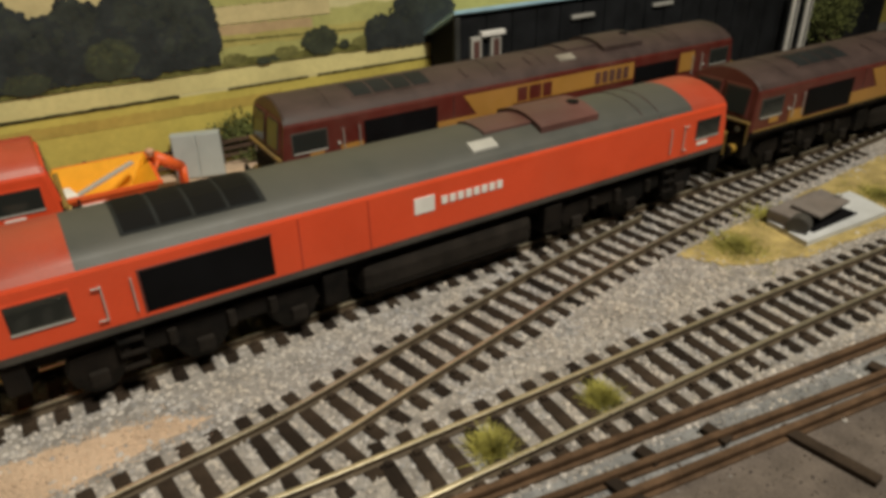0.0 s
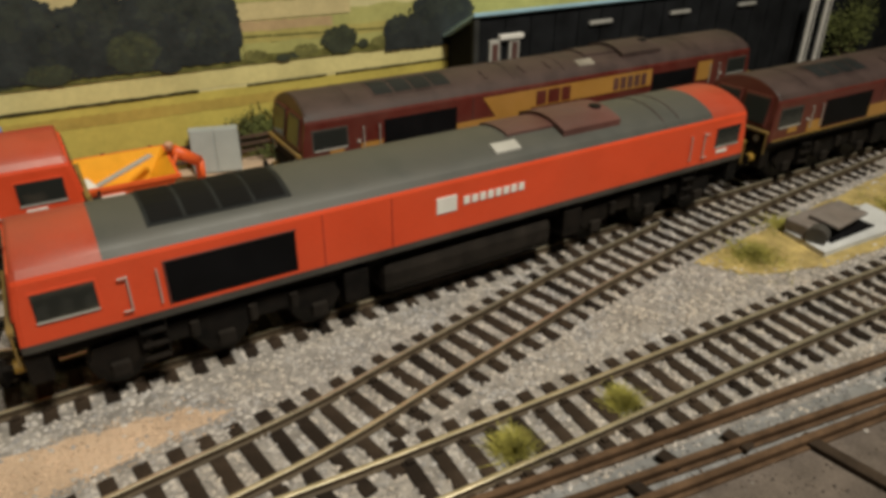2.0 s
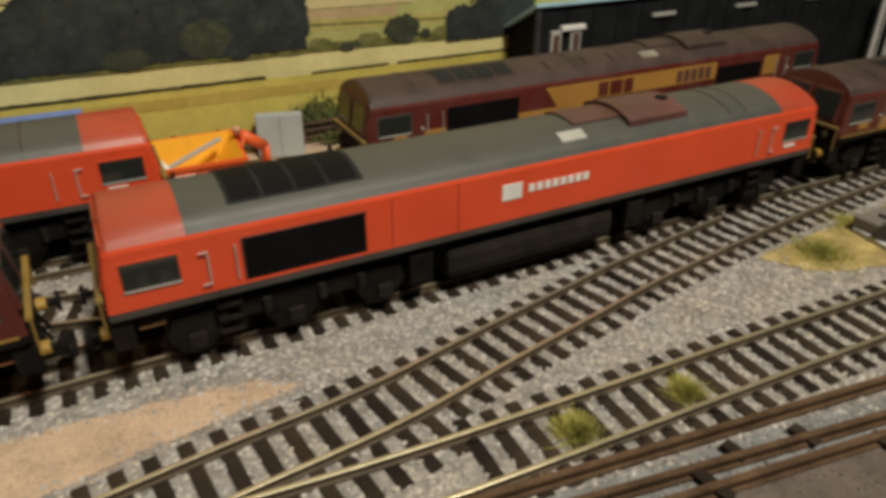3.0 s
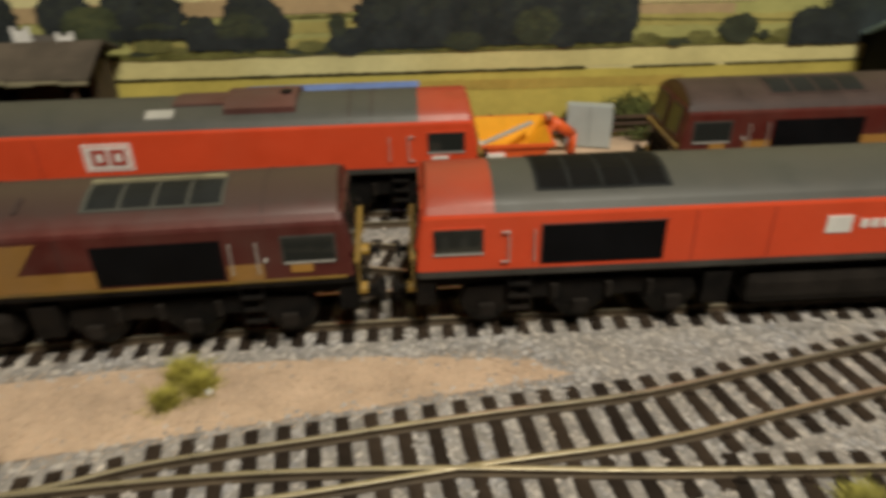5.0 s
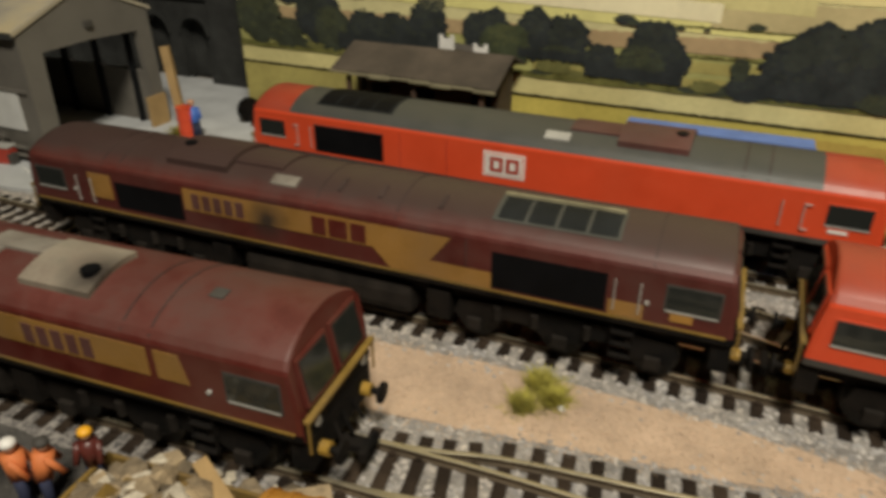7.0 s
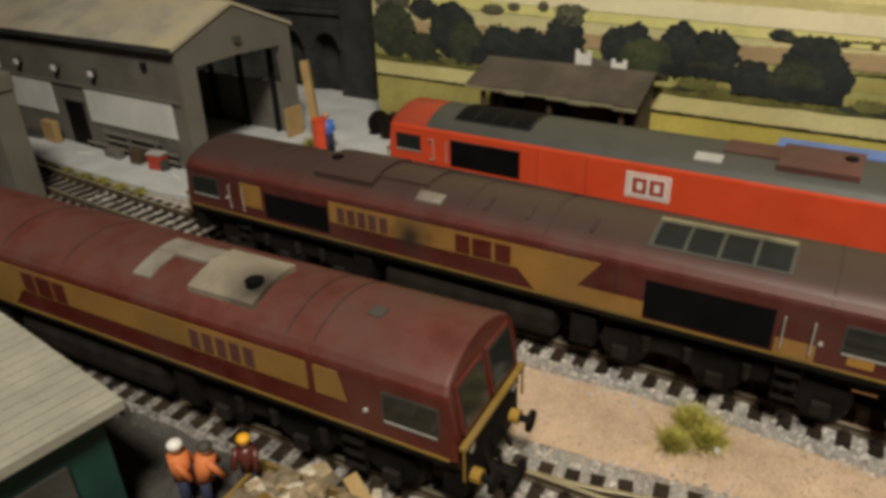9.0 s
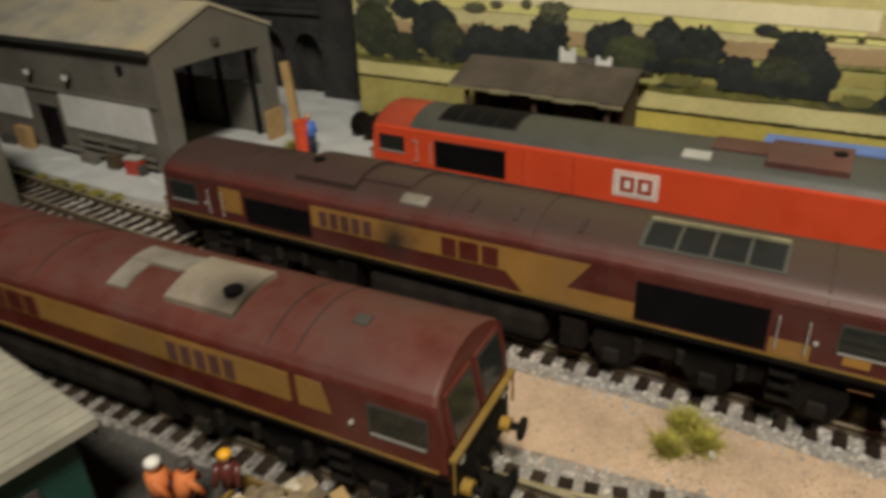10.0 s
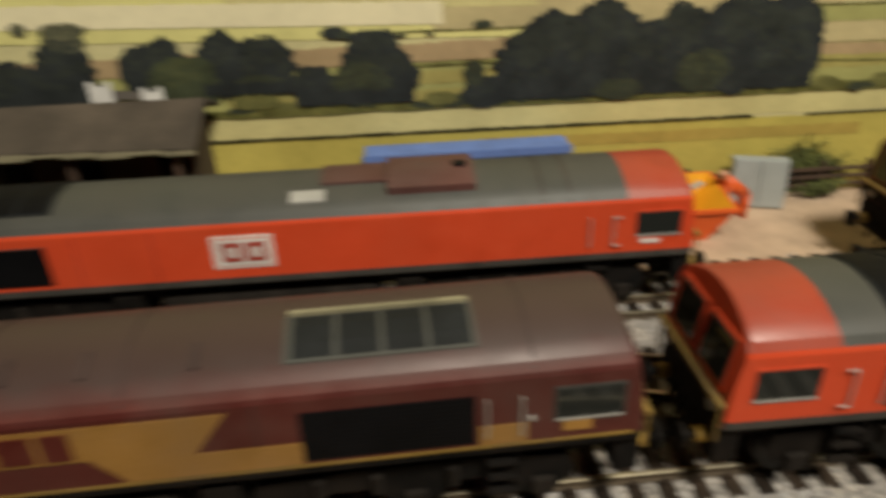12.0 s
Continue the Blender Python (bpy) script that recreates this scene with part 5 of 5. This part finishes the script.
def tuft(name, label, x, y, r, hgt, n, material, cat, z=0.0, seed=1, leaf=0.00020):
    """A clump of many thin blades or small leaves."""
    rng = random.Random(seed)
    V, F = [], []
    for _ in range(n):
        a, d = rng.uniform(0, 6.283), r * abs(rng.gauss(0, 0.5))
        bx, by = x + d * math.cos(a), y + d * math.sin(a)
        t_ = rng.uniform(0.4, 1.0) * hgt * max(0.25, 1 - d / r * 0.6)
        tx, ty = rng.gauss(0, 0.45) * hgt, rng.gauss(0, 0.45) * hgt
        w = rng.uniform(0.6, 1.4) * leaf
        b = rng.uniform(0, 3.14)
        i = len(V)
        z0 = z + (rng.uniform(0, t_ * 0.6) if material is LEAF else 0)
        V += [(bx - w * math.cos(b), by - w * math.sin(b), z0), (bx + w * math.cos(b), by + w * math.sin(b), z0), (bx + tx + w * 0.3, by + ty, z + t_), (bx + tx - w * 0.3, by + ty, z + t_)]
        F.append((i, i + 1, i + 2, i + 3))
    me = bpy.data.meshes.new(name)
    me.from_pydata(V, [], F)
    me.materials.append(material)
    return tagged(new(name, me), label, cat, "grass tufts" if cat == "grass tuft" else "")


tuft("grass_tuft", "yellow-green static grass tuft between the rails", 0.0735, -0.1425, 0.0042, 0.0056, 1100, TUFT, "grass tuft", seed=1)
tuft("grass_tuft", "yellow-green static grass tuft between the rails", 0.1085, -0.1435, 0.0042, 0.0050, 1000, TUFT, "grass tuft", seed=2)
tuft("grass_tuft", "green grass tuft on the sandy strip", -0.0885, -0.0855, 0.0052, 0.0056, 900, TUFT_GREEN, "grass tuft", seed=31)
tuft("grass_tuft", "green grass tuft on the sandy strip", -0.0830, -0.0905, 0.0050, 0.0052, 900, TUFT_GREEN, "grass tuft", seed=3)
tuft("grass_tuft", "green grass tuft on the sandy strip", -0.0905, -0.0965, 0.0052, 0.0048, 800, TUFT_GREEN, "grass tuft", seed=4)
tuft("grass_tuft", "low dry grass clump beside the track", 0.2080, -0.1080, 0.0150, 0.0038, 1800, TUFT, "grass tuft", seed=5)


tuft("grass_tuft", "low dry grass clump beside the track", 0.2400, -0.0990, 0.0160, 0.0028, 1500, TUFT, "grass tuft", seed=15)
tuft("grass_tuft", "low dry grass clump beside the concrete base", 0.2950, -0.1130, 0.0200, 0.0030, 1600, TUFT, "grass tuft", seed=16)
tuft("grass_tuft", "yellow-green weeds at the foot of the wooden post", -0.3470, 0.0430, 0.0050, 0.0070, 500, TUFT_GREEN, "grass tuft", z=0.0022, seed=21)
for k, x in enumerate((-0.485, -0.466, -0.449, -0.431, -0.415, -0.398, -0.383)):
    tuft("grass_tuft", "thin green weeds along the edge of the concrete yard", x, -0.0520 - 0.0015 * (k % 2), 0.0085, 0.0032, 420, TUFT_GREEN if k % 3 else TUFT, "grass tuft", seed=40 + k)
tuft("grass_tuft", "thin weeds by the rear track", -0.0100, 0.0360, 0.0120, 0.0030, 500, TUFT_GREEN, "grass tuft", seed=17)


bm = bmesh.new()
bmesh.ops.create_icosphere(bm, subdivisions=2, radius=0.0011)
for v_ in bm.verts:
    v_.co *= 1 + 0.25 * noise.noise(v_.co * 900)
    v_.co.z *= 0.7
single("pebble", bm, WHITE, "small white pebble lying on the sandy strip", "pebble", at=pose(-0.0800, -0.0932, 0.0009))


def bush(label, x, y, rx, ry, hgt, n, leaf, seed):
    """Stems with a crown of many small leaves, set in loose clumps."""
    rng = random.Random(seed)
    t = thing("bush", label, "bush", "bushes")
    bm = bmesh.new()
    clumps = []
    for _ in range(9):
        a, d = rng.uniform(0, 6.283), math.sqrt(rng.random()) * 0.7
        c = (x + rx * d * math.cos(a), y + ry * d * math.sin(a), hgt * rng.uniform(0.4, 0.85))
        clumps.append(c)
        tube(bm, (x + (c[0] - x) * 0.2, y + (c[1] - y) * 0.2, 0), c, 0.0006, 5, 0.0002)
    part("stem", bm, TIMBER, t)
    V, F = [], []
    for _ in range(n):
        c = rng.choice(clumps)
        p = Vector(c) + Vector((rng.gauss(0, rx * 0.24), rng.gauss(0, ry * 0.24), rng.gauss(0, hgt * 0.15)))
        p.z = max(p.z, 0.0005)
        u = Vector((rng.gauss(0, 1), rng.gauss(0, 1), rng.gauss(0, 1))).normalized()
        w = u.orthogonal().normalized()
        i = len(V)
        V += [tuple(p + u * leaf * 1.3), tuple(p + w * leaf * 0.6), tuple(p - u * leaf * 1.1), tuple(p - w * leaf * 0.6)]
        F.append((i, i + 1, i + 2, i + 3))
    me = bpy.data.meshes.new("leaves")
    me.from_pydata(V, [], F)
    me.materials.append(LEAF)
    ob = new("leaves", me)
    ob.parent = t
    return t


bush("low leafy green bush in front of the fence", 0.0930, 0.0800, 0.0120, 0.0035, 0.0080, 700, 0.0008, 6)
bush("taller leafy green bush growing through the fence", 0.0880, 0.0862, 0.0175, 0.0018, 0.0205, 2000, 0.0008, 7)
bush("bright leafy green bush beside the white posts", 0.5150, 0.0480, 0.0300, 0.0140, 0.0480, 2200, 0.0012, 8)

# ---- dark shed with blue roof on the right ----
sr = thing("dark_shed", "black boarded shed with a pale blue roof", "shed")
bm = bmesh.new()
f = poly(bm, [(0.1960, 0.0600, 0.0), (0.1960, 0.0870, 0.0), (0.1960, 0.0870, 0.0465), (0.1960, 0.0600, 0.0600)])
q_ = bmesh.ops.extrude_face_region(bm, geom=[f])
bmesh.ops.translate(bm, vec=(0.404, 0, 0), verts=[v_ for v_ in q_["geom"] if isinstance(v_, bmesh.types.BMVert)])
part("wall", bm, BLACK_WALL, sr)
bm = bmesh.new()
f = poly(bm, [(0.1925, 0.0570, 0.0618), (0.1925, 0.0880, 0.0465), (0.1925, 0.0880, 0.0480), (0.1925, 0.0570, 0.0636)])
q_ = bmesh.ops.extrude_face_region(bm, geom=[f])
bmesh.ops.translate(bm, vec=(0.41, 0, 0), verts=[v_ for v_ in q_["geom"] if isinstance(v_, bmesh.types.BMVert)])
part("roof", bm, BLUE_ROOF, sr, "pale blue sloping roof")
for k_ in range(24):
    x = 0.1975 + k_ * 0.0165
    part("wall_board", boxm(x, x + 0.0155, 0.0592, 0.0601, 0.0, 0.0590), BLACK_WALL, sr)
part("corner_post", boxm(0.1935, 0.1965, 0.0580, 0.0605, 0.0, 0.0600), DARK_STONE, sr)
for x in (0.2030, 0.2155):
    wf = part("window_frame", boxm(x, x + 0.0065, 0.0575, 0.0605, 0.0330, 0.0490, bevel=0.0003), PALE, sr, "pale window frame")
    part("pane", boxm(x + 0.0014, x + 0.0051, 0.0571, 0.0580, 0.0345, 0.0470), SOOT, wf)
part("lintel", boxm(0.2090, 0.2240, 0.0565, 0.0605, 0.0488, 0.0512, bevel=0.0003), WHITE, sr)
for x in (0.2705, 0.3345, 0.3960):
    part("strip_lamp", boxm(x, x + 0.0165, 0.0575, 0.0592, 0.0508, 0.0526), PALE, sr)
for x in (0.4620, 0.4780):
    wp = thing("white_post", "white painted post with a dark centre stripe", "post", "white posts", at=pose(x, 0.0480, 0))
    part("face", boxm(-0.0028, 0.0028, -0.0010, 0.0010, 0.0, 0.0560, bevel=0.0003), WHITE, wp)
    part("stripe", boxm(-0.0008, 0.0008, -0.0014, -0.0008, 0.0, 0.0500), SOLEBAR, wp)

# ---- manhole slab with point motor ----
slabt = thing("equipment_base", "pale concrete base with a grey equipment box", "equipment")
part("plate", slab([(0.2290, -0.1225), (0.2800, -0.1245), (0.2850, -0.1050), (0.2330, -0.1030)], 0.0003, 0.0024, 0.0003, 3, 9), CONCRETE, slabt)
part("recess", boxm(0.2375, 0.2660, -0.1195, -0.1120, 0.0023, 0.0029), GRILLE, slabt, "dark open cable slot")
part("box", boxm(0.2330, 0.2640, -0.1120, -0.1020, 0.0026, 0.0072, bevel=0.0009), UNDER_GREY, slabt, "brown-grey weathered equipment block")
part("box_lid", boxm(0.2400, 0.2630, -0.1180, -0.1060, 0.0073, 0.0086, bevel=0.0005, m=Matrix.Translation((0.2515, -0.1120, 0.0080)) @ Euler((0.10, 0.0, 0.10)).to_matrix().to_4x4() @ Matrix.Translation((-0.2515, 0.1120, -0.0080))), UNDER_GREY, slabt)
part("latch", boxm(0.2610, 0.2635, -0.1135, -0.1115, 0.0086, 0.0094, bevel=0.0002), PALE, slabt)
bm = bmesh.new()
tube(bm, (0.2320, -0.1160, 0.0045), (0.2375, -0.1140, 0.0045), 0.0040, 12)
part("motor", bm, SOLEBAR, slabt)

# ---- rusty rails in the foreground ----
for a, b, w in [((0.030, -0.1490), (0.330, -0.1880), 0.0014), ((0.030, -0.1560), (0.330, -0.2035), 0.0013), ((0.030, -0.1630), (0.330, -0.2060), 0.0015)]:
    t_ = thing("rusty_rail", "rusty brown disused rail lying on the earth", "rail", "disused rails")
    d = math.atan2(b[1] - a[1], b[0] - a[0])
    m_ = Matrix.Translation((a[0], a[1], 0)) @ Matrix.Rotation(d, 4, "Z")
    ln = math.hypot(b[0] - a[0], b[1] - a[1])
    for nm, k_, z0_, z1_ in (("foot", 1.0, 0.0004, 0.0012), ("web", 0.3, 0.0012, 0.0026), ("head", 0.6, 0.0026, 0.0036)):
        part(nm, boxm(0, ln, -w * k_, w * k_, z0_, z1_, m=m_), RUST, t_)
for x, y, ln in [(0.1024, -0.1650, 0.006), (0.1215, -0.1690, 0.007), (0.1380, -0.1875, 0.023), (0.0900, -0.1700, 0.010), (0.1800, -0.1840, 0.020), (0.2300, -0.1900, 0.020)]:
    single("timber_baulk", boxm(-0.0017, 0.0017, -ln / 2, ln / 2, 0.0, 0.0018, bevel=0.0003), SLEEPER, "dark old timber baulk by the rusty rails", "sleeper", "timber baulks", at=pose(x, y, 0.0006, 0, 0, 8))

# ---- green hut, rubble pile, drum ----
gh = thing("green_hut", "dark green boarded hut with pale corrugated roof", "hut", at=pose(-0.1895, -0.1875, 0, 0, 0, -5.3))
part("wall", boxm(-0.120, -0.004, -0.085, -0.004, 0.0004, 0.0360, bevel=0.0004), GREEN_WALL, gh)
for k in range(64):
    part("roof_sheet", boxm(-0.128 + k * 0.0020, -0.128 + k * 0.0020 + 0.0019, -0.095, 0.0, 0.0372, 0.0400 - 0.00018 * (k % 2), bevel=0.00015), PALE_ROOF, gh)
part("fascia", boxm(-0.128, 0.0, -0.0005, 0.0008, 0.0345, 0.0375), SOLEBAR, gh)
dd = part("door", boxm(-0.0045, -0.0030, -0.028, -0.014, 0.0006, 0.0290), SOLEBAR, gh, "dark brown door")
part("door_plate", boxm(-0.0030, -0.0026, -0.024, -0.021, 0.0180, 0.0205), HIVIS, dd)

tray = thing("scrap_skip", "low open yellow scrap skip full of rubble", "skip", at=pose(-0.1535, -0.1765, 0.0004, 0, 0, 6))
part("base", boxm(-0.0225, 0.0225, -0.0150, 0.0150, 0.0, 0.0010), OLD_YELLOW, tray)
for x_ in (-0.0225, 0.0215):
    part("end_wall", boxm(x_, x_ + 0.0010, -0.0150, 0.0150, 0.0010, 0.0085, bevel=0.0002), OLD_YELLOW, tray)
for y_ in (-0.0160, 0.0150):
    part("side_wall", boxm(-0.0225, 0.0225, y_, y_ + 0.0010, 0.0, 0.0070, bevel=0.0002), OLD_YELLOW, tray)
rng = random.Random(11)
for k in range(120):
    bm = bmesh.new()
    kind_ = rng.random()
    sx = rng.uniform(0.0022, 0.0056)
    if kind_ < 0.3:
        box(bm, -1, 1, -1, 1, -1, 1, bevel=0.12)
        bmesh.ops.scale(bm, vec=(sx, sx * rng.uniform(0.3, 0.6), sx * rng.uniform(0.2, 0.5)), verts=bm.verts)
    else:
        bmesh.ops.create_icosphere(bm, subdivisions=1, radius=1.0)
        for v_ in bm.verts:
            v_.co *= rng.uniform(0.7, 1.2)
        bmesh.ops.scale(bm, vec=(sx, sx * rng.uniform(0.5, 1), sx * rng.uniform(0.35, 0.8)), verts=bm.verts)
    u, w_ = rng.uniform(-0.0205, 0.0205), rng.uniform(-0.0130, 0.0130)
    hgt = 0.0055 + max(0, 0.0055 * (1 - (u / 0.024) ** 2 - (w_ / 0.017) ** 2))
    loose = k % 6 == 0
    if loose:
        u, w_, hgt = rng.uniform(-0.026, 0.034), rng.uniform(0.0165, 0.0230), 0.0012
    single("rubble_piece", bm, RUBBLE if kind_ < 0.70 else (RUBBLE_PALE if kind_ < 0.94 else OLD_YELLOW), "lump of mixed brown rubble and scrap", "rubble", "rubble heap", at=pose(-0.1535 + u - w_ * 0.1, -0.1765 + w_ + u * 0.1, hgt, rng.uniform(-40, 40), rng.uniform(-40, 40), rng.uniform(0, 360)))
heap = bmesh.new()
bmesh.ops.create_icosphere(heap, subdivisions=3, radius=1.0)
for v_ in heap.verts:
    v_.co *= 1 + 0.12 * noise.noise(v_.co * 3)
bmesh.ops.scale(heap, vec=(0.0212, 0.0140, 0.0100), verts=heap.verts)
single("rubble_heap", heap, EARTH, "low brown heap of earth and scrap", "heap", kind="stuff", at=pose(-0.1535, -0.1765, 0.0016, 0, 0, 6))
single("timber_offcut", boxm(-0.0095, 0.0095, -0.0019, 0.0019, -0.0010, 0.0010, bevel=0.0002), PINE, "pale timber offcut on the rubble heap", "offcut", at=pose(-0.1440, -0.1625, 0.0085, 8, 14, -24))

drum = thing("ochre_drum", "ochre ribbed drum lying beside the track", "drum", at=pose(-0.1195, -0.1645, 0.0084, 0, 0, 10))
bm = bmesh.new()
tube(bm, (-0.0092, 0, 0), (0.0092, 0, 0), 0.0078, 24)
part("barrel", bm, ORANGE, drum)
for d in (-0.008, -0.003, 0.003, 0.008):
    bm = bmesh.new()
    tube(bm, (d - 0.0006, 0, 0), (d + 0.0006, 0, 0), 0.0082, 24)
    part("hoop", bm, ORANGE, drum)
single("red_crate", boxm(-0.0065, 0.0065, -0.0050, 0.0050, 0.0, 0.0090, bevel=0.0005), RED, "small bright red crate beside the track", "crate", at=pose(-0.0840, -0.1545, 0.0002, 0, 0, 8))

# ---- tracks last ----
track("ballasted rear model railway track with black sleepers", T1)
track("ballasted middle model railway track with black sleepers", T2)
track("curved model railway track leading to the junction", T3, skip=lambda x: x > 0.34, long=lambda x: -0.09 < x < 0.045, cuts={0: (-9, 0.42), 1: (-9, 0.20)}).location.z = -0.0001
cross = track("crossover track between the two rear lines", T5)
rail([(-0.16, -0.0006), (0.0, -0.0006), (0.07, -0.0006)], 0.0, cross)
cross.location.z = -0.0002
track("siding track branching off beside rusty rails", T4, skip=lambda x: x < 0.045)
